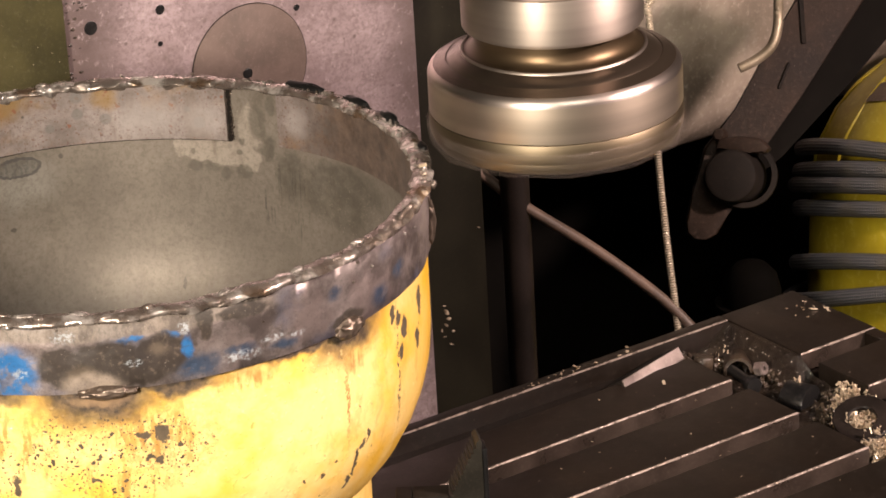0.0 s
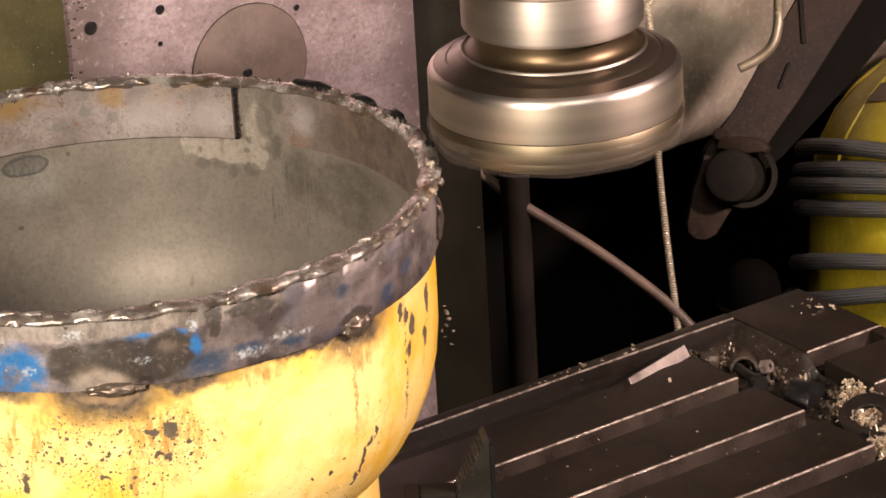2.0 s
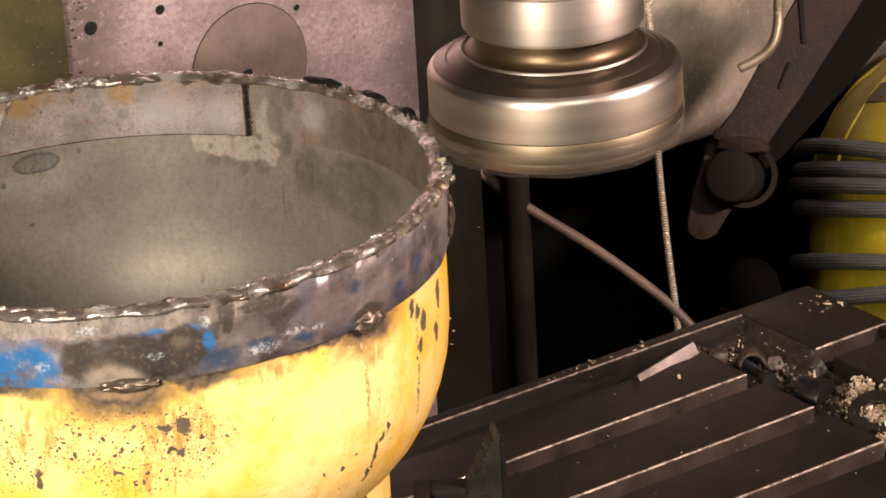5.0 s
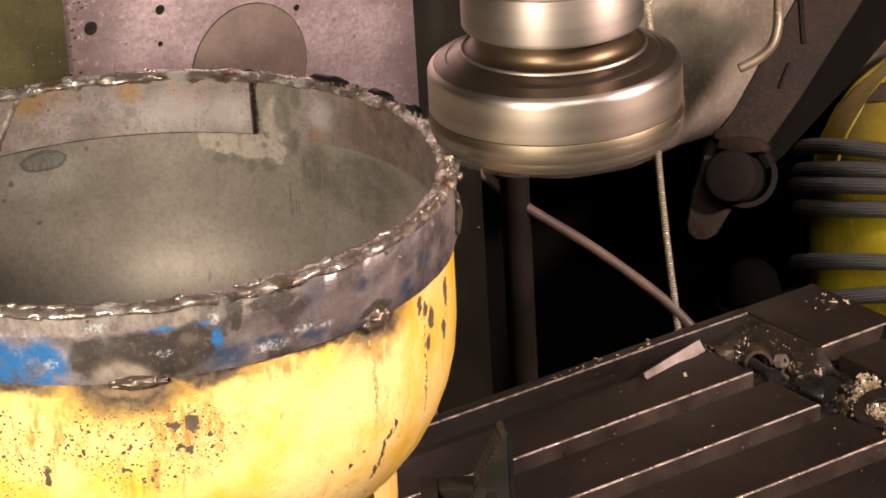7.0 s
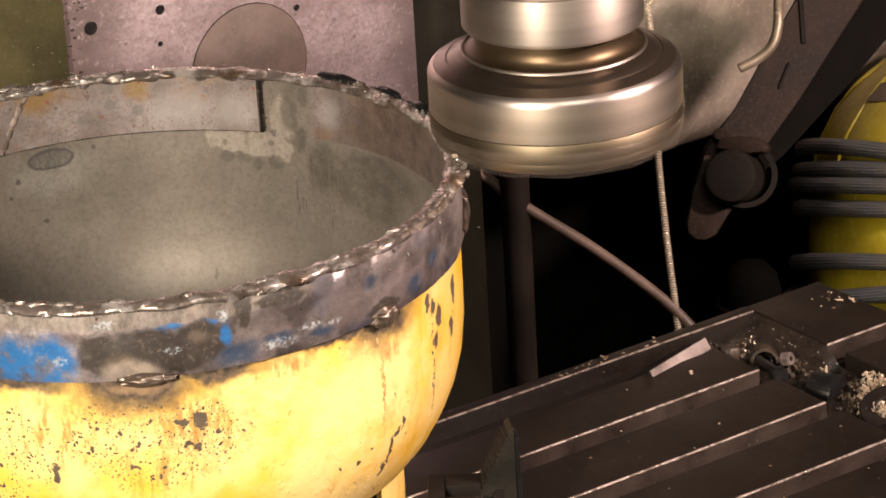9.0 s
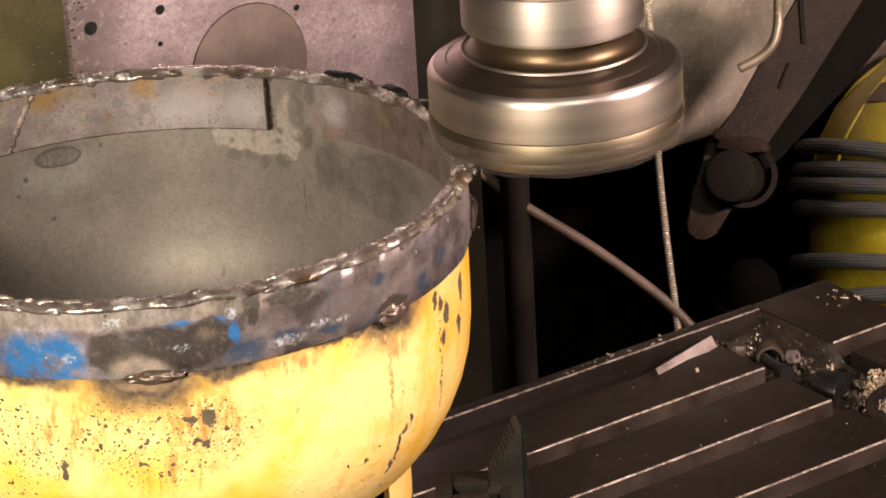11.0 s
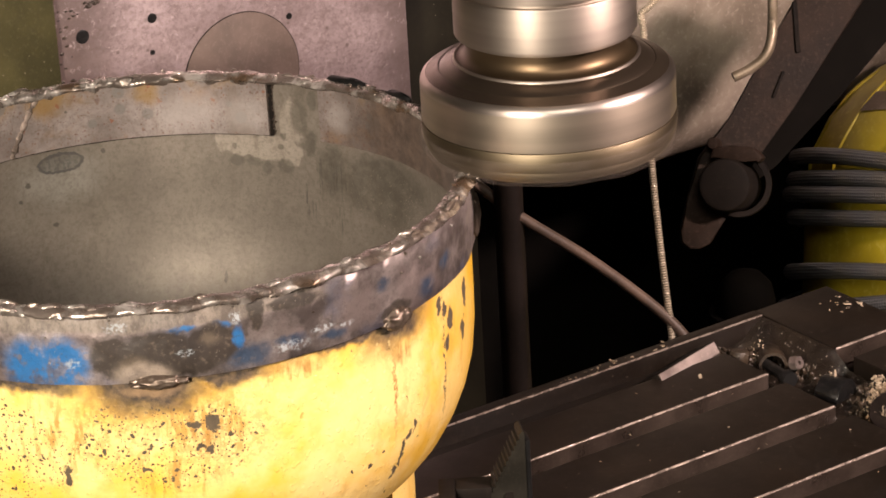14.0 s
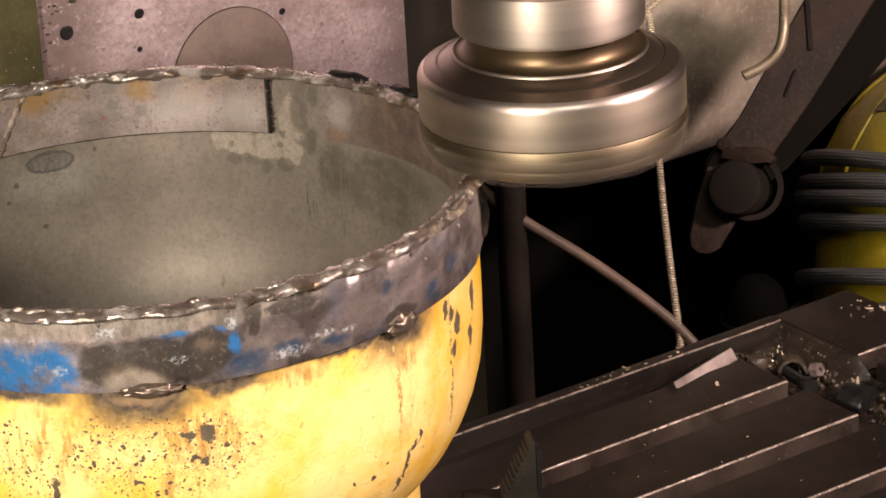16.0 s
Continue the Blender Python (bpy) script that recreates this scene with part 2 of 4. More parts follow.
    base = g.mix(g.math("MULTIPLY", tan, 0.6), base, (0.13, 0.103, 0.075))
    arch = g.blob(wf, arc(R, -121.4, 0.1815), (0.0170, 1, 0.0080), 0.45)
    base = g.mix(g.math("MULTIPLY", arch, 0.75), base, (0.30, 0.25, 0.20))
    ash = g.math("MULTIPLY", ash, g.step(g.noise(620, 5, 0.7), 0.45, 0.58))
    base = g.mix(g.math("MULTIPLY", ash, 0.65), base, (0.36, 0.41, 0.44))
    drip = g.blobs(wg, [(arc(R, -105.8, 0.1945), (0.0038, 1, 0.0062)), (arc(R, -113.8, 0.2028), (0.0050, 1, 0.0020))], 0.4)
    base = g.mix(g.math("MULTIPLY", drip, 0.9), base, (0.022, 0.125, 0.32))
    sparkle = g.spots(560, 0.16)
    base = g.mix(g.math("MULTIPLY", sparkle, 0.35), base, (0.42, 0.38, 0.34))
    base = g.mix(g.step(g.noise(700, 4, 0.8), 0.5, 0.72, 0.0, 0.45), base, (0.05, 0.042, 0.038))
    g.bump(g.math("ADD", g.math("MULTIPLY", g.noise(32, 2), 9.0), g.math("MULTIPLY", g.noise(320, 5, 0.7), 0.7)), 0.45, 0.0013)
    metal = g.math("SUBTRACT", 0.62, g.math("MULTIPLY", g.math("MAXIMUM", g.math("MAXIMUM", blue, crown), g.math("MAXIMUM", soot, ash)), 0.6), clamp=True)
    return g.done(base, g.math("ADD", g.step(n, 0.3, 0.7, 0.52, 0.34), g.math("MULTIPLY", crown, 0.22)), metal)


def liner_steel():
    g = Graph("rusty_liner_steel")
    w = g.warped(70, 0.02)
    base = g.mix(g.step(g.noise(30, 5), 0.35, 0.68), (0.165, 0.138, 0.126), (0.31, 0.27, 0.255))
    rust = g.step(g.noise(24, 5, 0.6, w), 0.54, 0.68)
    base = g.mix(g.math("MULTIPLY", rust, 0.75), base, (0.20, 0.115, 0.055))
    pits = g.math("MAXIMUM", g.math("MAXIMUM", g.spots(380, 0.30), g.spots(700, 0.36)), g.math("MULTIPLY", g.spots(150, 0.26, w), g.step(g.noise(35, 3), 0.45, 0.6)))
    base = g.mix(g.math("MULTIPLY", pits, 0.75), base, (0.13, 0.062, 0.045))
    drip = g.step(g.noise(70, 5, 0.65, g.stretch(1, 1, 0.25)), 0.52, 0.66)
    base = g.mix(g.math("MULTIPLY", drip, 0.35), base, (0.13, 0.085, 0.055))
    base = g.mix(g.step(g.noise(360, 6, 0.85), 0.44, 0.62, 0.0, 0.5), base, (0.12, 0.095, 0.082))
    gold = g.math("MULTIPLY", g.blob(w, (0, 0, 0.214), (0.4, 0.4, 0.017), 0.3), g.step(g.noise(30, 4, 0.6), 0.50, 0.62))
    gold = g.math("MAXIMUM", gold, g.blobs(w, [((0.030, 0.156, 0.209), (0.020, 0.03, 0.013)), ((0.078, 0.139, 0.210), (0.010, 0.03, 0.013))], 0.3))
    base = g.mix(g.math("MULTIPLY", gold, 0.75), base, (0.24, 0.145, 0.045))
    stars = g.math("MULTIPLY", g.spots(210, 0.24, g.warped(400, 0.004)), g.step(g.noise(28, 3), 0.42, 0.55))
    base = g.mix(g.math("MULTIPLY", stars, 0.8), base, (0.21, 0.085, 0.045))
    grey = g.spots(75, 0.30)
    base = g.mix(g.math("MULTIPLY", grey, 0.7), base, (0.16, 0.15, 0.14))
    R = 0.1590
    flat = g.warped(90, 0.010, g.unrolled(R))
    # lighter grey patches over the middle of the strip
    paler = g.blobs(flat, [(arc(R, 52, 0.194), (0.026, 1, 0.016)), (arc(R, 41, 0.192), (0.018, 1, 0.015)), (arc(R, 19, 0.197), (0.012, 1, 0.014))], 0.25)
    base = g.mix(g.math("MULTIPLY", paler, 0.45), base, (0.42, 0.385, 0.365))
    scorch = g.blob(w, (0.162, -0.012, 0.194), (0.06, 0.085, 0.06), 0.30)
    base = g.mix(g.math("MULTIPLY", scorch, 0.88), base, g.mix(g.step(g.noise(75, 6, 0.75), 0.30, 0.72), (0.036, 0.025, 0.019), (0.135, 0.096, 0.074)))
    g.bump(g.noise(260, 5, 0.7), 0.3, 0.0008)
    return g.done(base, 0.5, 0.25)


def arc(radius, deg, z):
    return (radians(deg) * radius, 0.0, z)


def wall_steel():
    """The bottle's bare inside, marked out on the unrolled wall."""
    R = 0.1612
    g = Graph("dull_inner_wall_steel")
    flat = g.unrolled(R)
    w = g.warped(60, 0.020, flat)
    w5 = g.warped(150, 0.010, flat)
    w6 = g.warped(420, 0.003, flat)
    base = g.mix(g.step(g.noise(14, 4, 0.5, w), 0.35, 0.68), (0.170, 0.149, 0.125), (0.240, 0.212, 0.179))
    base = g.mix(g.math("MULTIPLY", g.step(g.noise(160, 6, 0.7), 0.45, 0.75), 0.35), base, (0.15, 0.138, 0.11))
    # wiped pale halo round the stamp, and the pale patch by the joint
    soft = g.blobs(w, [(arc(R, 79, 0.163), (0.036, 1, 0.021))], 0.25)
    base = g.mix(g.math("MULTIPLY", soft, 0.60), base, (0.36, 0.345, 0.305))
    clean = g.blobs(w5, [(arc(R, 42.5, 0.1755), (0.0135, 1, 0.0085)), (arc(R, 36.5, 0.1725), (0.0130, 1, 0.0085)), (arc(R, 31.5, 0.1705), (0.0085, 1, 0.0075)), (arc(R, 31.0, 0.189), (0.008, 1, 0.014))], 0.80)
    base = g.mix(g.math("MULTIPLY", clean, 0.75), base, (0.40, 0.355, 0.300))
    # darker drops along the patch's lower edge
    drops = g.blobs(w6, [(arc(R, 43.1, 0.1645), (0.0050, 1, 0.0042)), (arc(R, 39.3, 0.1640), (0.0060, 1, 0.0030)), (arc(R, 36.8, 0.1605), (0.0038, 1, 0.0045)), (arc(R, 32.7, 0.1625), (0.0062, 1, 0.0052)),
                         (arc(R, 43.3, 0.1730), (0.0017, 1, 0.0020)), (arc(R, 33.6, 0.1738), (0.0024, 1, 0.0022)), (arc(R, 29.2, 0.1920), (0.0065, 1, 0.0120)), (arc(R, 26.0, 0.2030), (0.0040, 1, 0.0070)),
                         (arc(R, 33.0, 0.1800), (0.0025, 1, 0.0025))], 0.6)
    base = g.mix(g.math("MULTIPLY", drops, 0.60), base, (0.105, 0.098, 0.080))
    # oily stain with runs
    wet = g.blobs(w5, [(arc(R, 8, 0.166), (0.044, 1, 0.0150)), (arc(R, 10, 0.156), (0.034, 1, 0.020)), (arc(R, 22, 0.164), (0.013, 1, 0.020)), (arc(R, 27.0, 0.178), (0.007, 1, 0.010))], 0.55)
    wet = g.math("MULTIPLY", wet, g.step(g.noise(90, 5, 0.7, flat), 0.36, 0.60, 0.55, 1.0))
    base = g.mix(g.math("MULTIPLY", wet, 0.72), base, (0.080, 0.073, 0.058))
    run = g.math("MULTIPLY", g.step(g.noise(1.0, 4, 0.7, g.stretch(480, 1, 34, g.warped(30, 0.004, flat))), 0.53, 0.64), g.blobs(w5, [(arc(R, 22.0, 0.151), (0.016, 1, 0.031)), (arc(R, 27.5, 0.150), (0.006, 1, 0.022))], 0.5))
    base = g.mix(g.math("MULTIPLY", run, 0.75), base, (0.045, 0.043, 0.036))
    tide = g.math("MULTIPLY", g.step(g.noise(1.0, 5, 0.65, g.stretch(70, 1, 18, w)), 0.50, 0.66), 0.30)
    base = g.mix(tide, base, (0.125, 0.105, 0.078))
    # an oval stamp pressed into the plate
    mid = arc(R, 78.3, 0.1715)
    st = g.blob(w6, mid, (0.0142, 1, 0.0064), 0.92)
    st_in = g.blob(w6, mid, (0.0122, 1, 0.0046), 0.90)
    ring = g.math("SUBTRACT", st, st_in)
    word = g.math("MULTIPLY", st_in, g.step(g.noise(1.0, 2, 0.5, g.stretch(420, 1, 260, flat)), 0.50, 0.56))
    base = g.mix(g.math("MULTIPLY", st_in, 0.45), base, (0.10, 0.10, 0.098))
    base = g.mix(g.math("MULTIPLY", g.math("MAXIMUM", ring, g.math("MULTIPLY", word, 0.45)), 0.8), base, (0.062, 0.064, 0.066))
    spotty = g.blobs(w6, [(arc(R, 87.2, 0.1536), (0.0016, 1, 0.0017)), (arc(R, 85.5, 0.1621), (0.0018, 1, 0.0020)), (arc(R, 46.6, 0.0968), (0.0012, 1, 0.0046)), (arc(R, 69.5, 0.1745), (0.0016, 1, 0.0016)), (arc(R, 80.5, 0.136), (0.0018, 1, 0.002))], 0.6)
    base = g.mix(g.math("MULTIPLY", spotty, 0.7), base, (0.06, 0.056, 0.048))
    base = g.mix(g.math("MULTIPLY", g.spots(60, 0.16), 0.40), base, (0.10, 0.095, 0.080))
    dust = g.math("MAXIMUM", g.math("MULTIPLY", g.spots(520, 0.15), g.step(g.noise(30, 3), 0.45, 0.6)), g.math("MULTIPLY", g.spots(800, 0.30), g.blob(w, arc(R, 6, 0.15), (0.05, 1, 0.03), 0.3)))
    base = g.mix(g.math("MULTIPLY", dust, 0.5), base, (0.46, 0.41, 0.33))
    cloud = g.step(g.noise(38, 6, 0.7, w), 0.46, 0.66, 0.0, 0.32)
    base = g.mix(cloud, base, (0.25, 0.225, 0.185))
    base = g.mix(g.step(g.noise(360, 6, 0.85), 0.44, 0.62, 0.0, 0.38), base, (0.095, 0.080, 0.060))
    hair = g.math("MULTIPLY", g.step(g.noise(1.0, 4, 0.7, g.stretch(50, 1, 900, g.warped(8, 0.06, flat))), 0.66, 0.72), g.step(g.noise(14, 3), 0.46, 0.6))
    base = g.mix(g.math("MULTIPLY", hair, 0.45), base, (0.36, 0.34, 0.29))
    g.bump(g.math("ADD", g.noise(420, 4, 0.7), g.math("MULTIPLY", g.noise(20, 2), 2.0)), 0.20, 0.0007)
    return g.done(base, g.step(g.noise(18, 4), 0.3, 0.7, 0.48, 0.58), 0.50)


def weld_metal():
    g = Graph("shiny_weld_bead")
    n = g.noise(85, 5, 0.65)
    c = g.mix(g.step(n, 0.46, 0.64), (0.22, 0.185, 0.160), (0.72, 0.67, 0.62))
    c = g.mix(g.step(g.noise(40, 4), 0.56, 0.66), c, (0.15, 0.10, 0.065))
    slag = g.blobs(g.warped(60, 0.03), [((-0.02, -0.165, 0.213), (0.17, 0.10, 0.06)), ((0.150, 0.052, 0.215), (0.035, 0.035, 0.03))], 0.7)
    c = g.mix(g.math("MULTIPLY", slag, g.step(g.noise(120, 4), 0.40, 0.58, 0.6, 0.05)), c, (0.10, 0.074, 0.055))
    g.bump(g.math("ADD", g.noise(300, 4, 0.6), g.math("MULTIPLY", g.noise(90, 2), 2.0)), 0.5, 0.0012)
    return g.done(c, g.step(n, 0.35, 0.65, 0.36, 0.16), 0.68)


def turned_steel(name, colour, rough):
    g = Graph(name)
    rings = g.noise(1.0, 3, 0.6, g.stretch(0.01, 0.01, 700))
    soft = g.noise(1.0, 3, 0.5, g.stretch(3, 3, 110))
    c = g.mix(g.step(soft, 0.3, 0.7), tuple(x * 0.78 for x in colour), colour)
    g.bump(rings, 0.10, 0.0003)
    g.bsdf.inputs["Anisotropic"].default_value = 0.5
    g.bsdf.inputs["Anisotropic Rotation"].default_value = 0.25
    g.put(g.bsdf.inputs["Tangent"], g.node("ShaderNodeTangent", direction_type="RADIAL", axis="Z").outputs[0])
    return g.done(c, g.math("ADD", rough - 0.06, g.math("MULTIPLY", soft, 0.12)), 1.0)


def scraped_iron():
    g = Graph("scraped_column_iron")
    w = g.warped(30, 0.03)
    c = g.mix(g.step(g.noise(10, 5, 0.55, w), 0.32, 0.7), (0.24, 0.185, 0.185), (0.50, 0.405, 0.42))
    c = g.mix(g.math("MULTIPLY", g.step(g.noise(200, 5, 0.7, g.stretch(0.35, 1, 1)), 0.48, 0.7), 0.45), c, (0.17, 0.135, 0.13))
    scuff = g.step(g.noise(60, 6, 0.75, g.warped(20, 0.05)), 0.52, 0.70)
    c = g.mix(g.math("MULTIPLY", scuff, 0.45), c, (0.17, 0.13, 0.12))
    c = g.mix(g.math("MULTIPLY", g.spots(150, 0.20), 0.6), c, (0.10, 0.08, 0.07))
    edge = g.blobs(w, [((-0.267, 0.28, 0.2), (0.060, 0.05, 0.2)), ((-0.24, 0.28, 0.235), (0.05, 0.05, 0.02)), ((-0.018, 0.28, 0.14), (0.042, 0.05, 0.30))], 0.2)
    c = g.mix(g.math("MULTIPLY", edge, 0.75), c, (0.11, 0.082, 0.075))
    g.bump(g.noise(240, 5, 0.7), 0.22, 0.0006)
    c = g.mix(g.step(g.noise(330, 6, 0.85), 0.44, 0.62, 0.0, 0.5), c, (0.15, 0.112, 0.105))
    c = g.mix(g.step(g.noise(210, 5, 0.8), 0.55, 0.70, 0.0, 0.5), c, (0.62, 0.52, 0.53))
    return g.done(c, g.step(g.noise(16, 4), 0.3, 0.7, 0.36, 0.5), 0.5)


def table_iron():
    g = Graph("oily_table_iron")
    w = g.warped(40, 0.02)
    c = g.mix(g.step(g.noise(16, 5, 0.6, w), 0.36, 0.7), (0.0056, 0.0034, 0.0019), (0.0100, 0.0061, 0.0035))
    c = g.mix(g.math("MULTIPLY", g.step(g.noise(260, 5, 0.7), 0.5, 0.75), 0.5), c, (0.036, 0.0265, 0.020))
    c = g.mix(g.math("MULTIPLY", g.spots(190, 0.09), 0.6), c, (0.24, 0.19, 0.15))
    g.bump(g.noise(330, 5, 0.7), 0.18, 0.0005)
    return g.done(c, g.step(g.noise(20, 4), 0.3, 0.7, 0.40, 0.54), 0.1, 0.38)


def braid():
    g = Graph("grey_braided_hose")
    uv = g.node("ShaderNodeUVMap").outputs[0]
    sep = g.node("ShaderNodeSeparateXYZ")
    g.put(sep.inputs[0], uv)
    u, v = sep.outputs[0], sep.outputs[1]
    a = g.math("SINE", g.math("ADD", g.math("MULTIPLY", u, 1500), g.math("MULTIPLY", v, 50.27)))
    b = g.math("SINE", g.math("SUBTRACT", g.math("MULTIPLY", u, 1500), g.math("MULTIPLY", v, 50.27)))
    weave = g.math("MULTIPLY", a, b)
    c = g.mix(g.step(weave, -0.6, 0.7), (0.022, 0.023, 0.026), (0.15, 0.15, 0.155))
    c = g.mix(g.step(g.noise(26, 4), 0.5, 0.7), c, (0.10, 0.09, 0.075))
    g.bump(weave, 0.6, 0.0008)
    return g.done(c, 0.5, 0.0)


M_YELLOW, M_BAND, M_LINER, M_WALL_IN, M_WELD = yellow_paint(), band_steel(), liner_steel(), wall_steel(), weld_metal()
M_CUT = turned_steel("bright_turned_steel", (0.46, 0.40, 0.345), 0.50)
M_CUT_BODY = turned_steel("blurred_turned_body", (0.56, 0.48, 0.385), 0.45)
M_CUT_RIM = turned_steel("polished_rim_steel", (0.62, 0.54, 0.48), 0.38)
# Darker copy of the steel: the shoulder's shade sits in its colour.
M_CUT_TOP = worn("shaded_turned_top", (0.15, 0.115, 0.085), (0.10, 0.076, 0.056), (0.19, 0.15, 0.115), 0.30, 0.9, 30, bump=0.02)
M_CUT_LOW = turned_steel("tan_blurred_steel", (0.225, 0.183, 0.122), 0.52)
# Dark gold copy of the steel: the collar's reflection sits in its colour.
M_CUT_DARK = worn("collar_reflection_steel", (0.13, 0.090, 0.050), (0.09, 0.062, 0.036), (0.16, 0.115, 0.070), 0.42, 0.9, 30, bump=0.02)
M_COLUMN, M_TABLE, M_BRAID = scraped_iron(), table_iron(), braid()
# Rubbed edge steel, paled further so the colour carries the arris highlight.
M_EDGE = worn("rubbed_edge_highlight", (0.42, 0.345, 0.30), (0.15, 0.12, 0.10), (0.68, 0.58, 0.52), 0.28, 0.5, 260)
M_TACK = worn("brown_tack_weld", (0.20, 0.155, 0.12), (0.07, 0.052, 0.040), (0.34, 0.29, 0.24), 0.34, 0.7, 60, bump=0.08)
M_PLUG = worn("duller_plug_iron", (0.125, 0.092, 0.078), (0.080, 0.060, 0.050), (0.18, 0.138, 0.118), 0.62, 0.1, 90, spec=0.3)
# Lighter iron: lamplight on the slot walls is put into this colour.
M_SLOT = worn("lamplit_slot_iron", (0.052, 0.038, 0.031), (0.024, 0.0175, 0.014), (0.10, 0.077, 0.065), 0.30, 0.3, 90)
M_OLIVE = worn("olive_machine_paint", (0.050, 0.046, 0.015), (0.026, 0.0245, 0.009), (0.10, 0.094, 0.050), 0.42, 0.0, 60, 0.09)
M_DARK = worn("dark_oily_iron", (0.015, 0.0115, 0.009), (0.008, 0.0062, 0.005), (0.028, 0.021, 0.016), 0.7, 0.0, 50, spec=0.12)
M_POST = worn("dark_machine_paint", (0.0115, 0.0100, 0.0056), (0.0065, 0.0056, 0.0032), (0.020, 0.017, 0.010), 0.55, 0.0, 50, 0.05, spec=0.15)
M_PIPE = worn("brown_painted_pipe", (0.014, 0.0098, 0.008), (0.007, 0.0052, 0.0042), (0.030, 0.022, 0.018), 0.5, 0.0, 60, spec=0.2)
M_CABLE = worn("dusty_brown_cable", (0.125, 0.080, 0.057), (0.060, 0.039, 0.028), (0.22, 0.15, 0.11), 0.6, 0.0, 90)
M_CONDUIT = worn("ribbed_steel_conduit", (0.50, 0.43, 0.33), (0.34, 0.29, 0.22), (0.60, 0.53, 0.43), 0.4, 0.3, 60)
M_CABINET = worn("grubby_off_white_paint", (0.47, 0.395, 0.32), (0.17, 0.135, 0.105), (0.66, 0.58, 0.49), 0.5, 0.0, 34, 0.04)
M_WIRE = worn("tarnished_brass_wire", (0.40, 0.33, 0.24), (0.22, 0.18, 0.12), (0.56, 0.48, 0.38), 0.4, 0.5, 120)
M_STRUT = worn("brown_grey_strut_paint", (0.030, 0.0185, 0.0125), (0.014, 0.0088, 0.006), (0.075, 0.050, 0.037), 0.6, 0.0, 60, 0.05, 0.6, 0.15)
M_DRUM = worn("dirty_yellow_plastic", (0.52, 0.415, 0.022), (0.25, 0.19, 0.013), (0.62, 0.52, 0.14), 0.34, 0.0, 24, 0.08)
M_BRIGHT = worn("sawn_bright_steel", (0.30, 0.245, 0.225), (0.14, 0.11, 0.10), (0.48, 0.41, 0.37), 0.38, 0.6, 110)
M_BLACK = worn("black_oxide_steel", (0.012, 0.0115, 0.0115), (0.006, 0.006, 0.006), (0.04, 0.037, 0.036), 0.34, 0.2, 80, spec=0.35)
M_STEP = worn("grey_green_step_block", (0.026, 0.0235, 0.0175), (0.012, 0.011, 0.008), (0.065, 0.058, 0.045), 0.45, 0.3, 90)
M_SWARF = worn("bright_curled_swarf", (0.60, 0.50, 0.37), (0.30, 0.22, 0.14), (0.85, 0.77, 0.66), 0.30, 0.35, 160)
M_CRUD = worn("brown_oily_grit", (0.044, 0.030, 0.018), (0.015, 0.010, 0.007), (0.15, 0.11, 0.070), 0.38, 0.1, 160, 0.20, 0.6)
M_TAG = worn("faded_label_film", (0.36, 0.27, 0.22), (0.22, 0.16, 0.12), (0.48, 0.40, 0.34), 0.5, 0.0, 70)
# Near black puts the shade round the standpipe into its colour.
M_SHADE_IRON = worn("shade_black_iron", (0.0035, 0.003, 0.0024), (0.002, 0.0018, 0.0015), (0.006, 0.005, 0.004), 0.8, 0.0, 40, spec=0.02)
M_CAKE = worn("black_caked_grime", (0.016, 0.011, 0.007), (0.008, 0.0056, 0.004), (0.075, 0.056, 0.036), 0.34, 0.0, 130, 0.26, 0.9)
M_CONCRETE = worn("stained_concrete", (0.22, 0.21, 0.19), (0.14, 0.13, 0.12), (0.30, 0.28, 0.26), 0.7, 0.0, 4)
M_WALL = worn("whitewashed_workshop_wall", (0.22, 0.205, 0.18), (0.15, 0.14, 0.125), (0.28, 0.26, 0.235), 0.7, 0.0, 4)
# Near black: the unlit space behind the machine is put into this colour.
M_BACK = worn("near_black_shade", (0.009, 0.0078, 0.0066), (0.006, 0.0052, 0.0044), (0.013, 0.0112, 0.0096), 0.8, 0.0, 6, spec=0.03)


# ---- mesh tools ----
def mesh_of(bm, name, smooth=True, sharp=40):
    me = bpy.data.meshes.new(name)
    bmesh.ops.recalc_face_normals(bm, faces=bm.faces)
    bm.to_mesh(me)
    bm.free()
    if smooth:
        me.polygons.foreach_set("use_smooth", [True] * len(me.polygons))
        me.set_sharp_from_angle(angle=radians(sharp))
    return me


def part(name, bm, material, parent, label="", smooth=True, sharp=40):
    """Links a bmesh as one mesh under a thing or a part."""
    me = mesh_of(bm, name, smooth, sharp)
    me.materials.append(material)
    ob = new(name, me)
    ob.parent = parent
    if label:
        tagged(ob, label)
    return ob


def thing(name, label, category, at=(0, 0, 0), turn=(0, 0, 0), group="", moves=False):
    ob = new(name)
    ob.empty_display_size = 0.02
    ob.matrix_world = pose(*at, *turn)
    tagged(ob, label, category, group)
    if moves:
        MOVERS.append(ob)
    return ob


def solid(name, bm, material, label, category, at=(0, 0, 0), turn=(0, 0, 0), kind="", group="", moves=False, smooth=True):
    """A thing that is one mesh."""
    me = mesh_of(bm, name, smooth)
    me.materials.append(material)
    ob = new(name, me)
    ob.matrix_world = pose(*at, *turn)
    tagged(ob, label, category, group, kind)
    if moves:
        MOVERS.append(ob)
    return ob


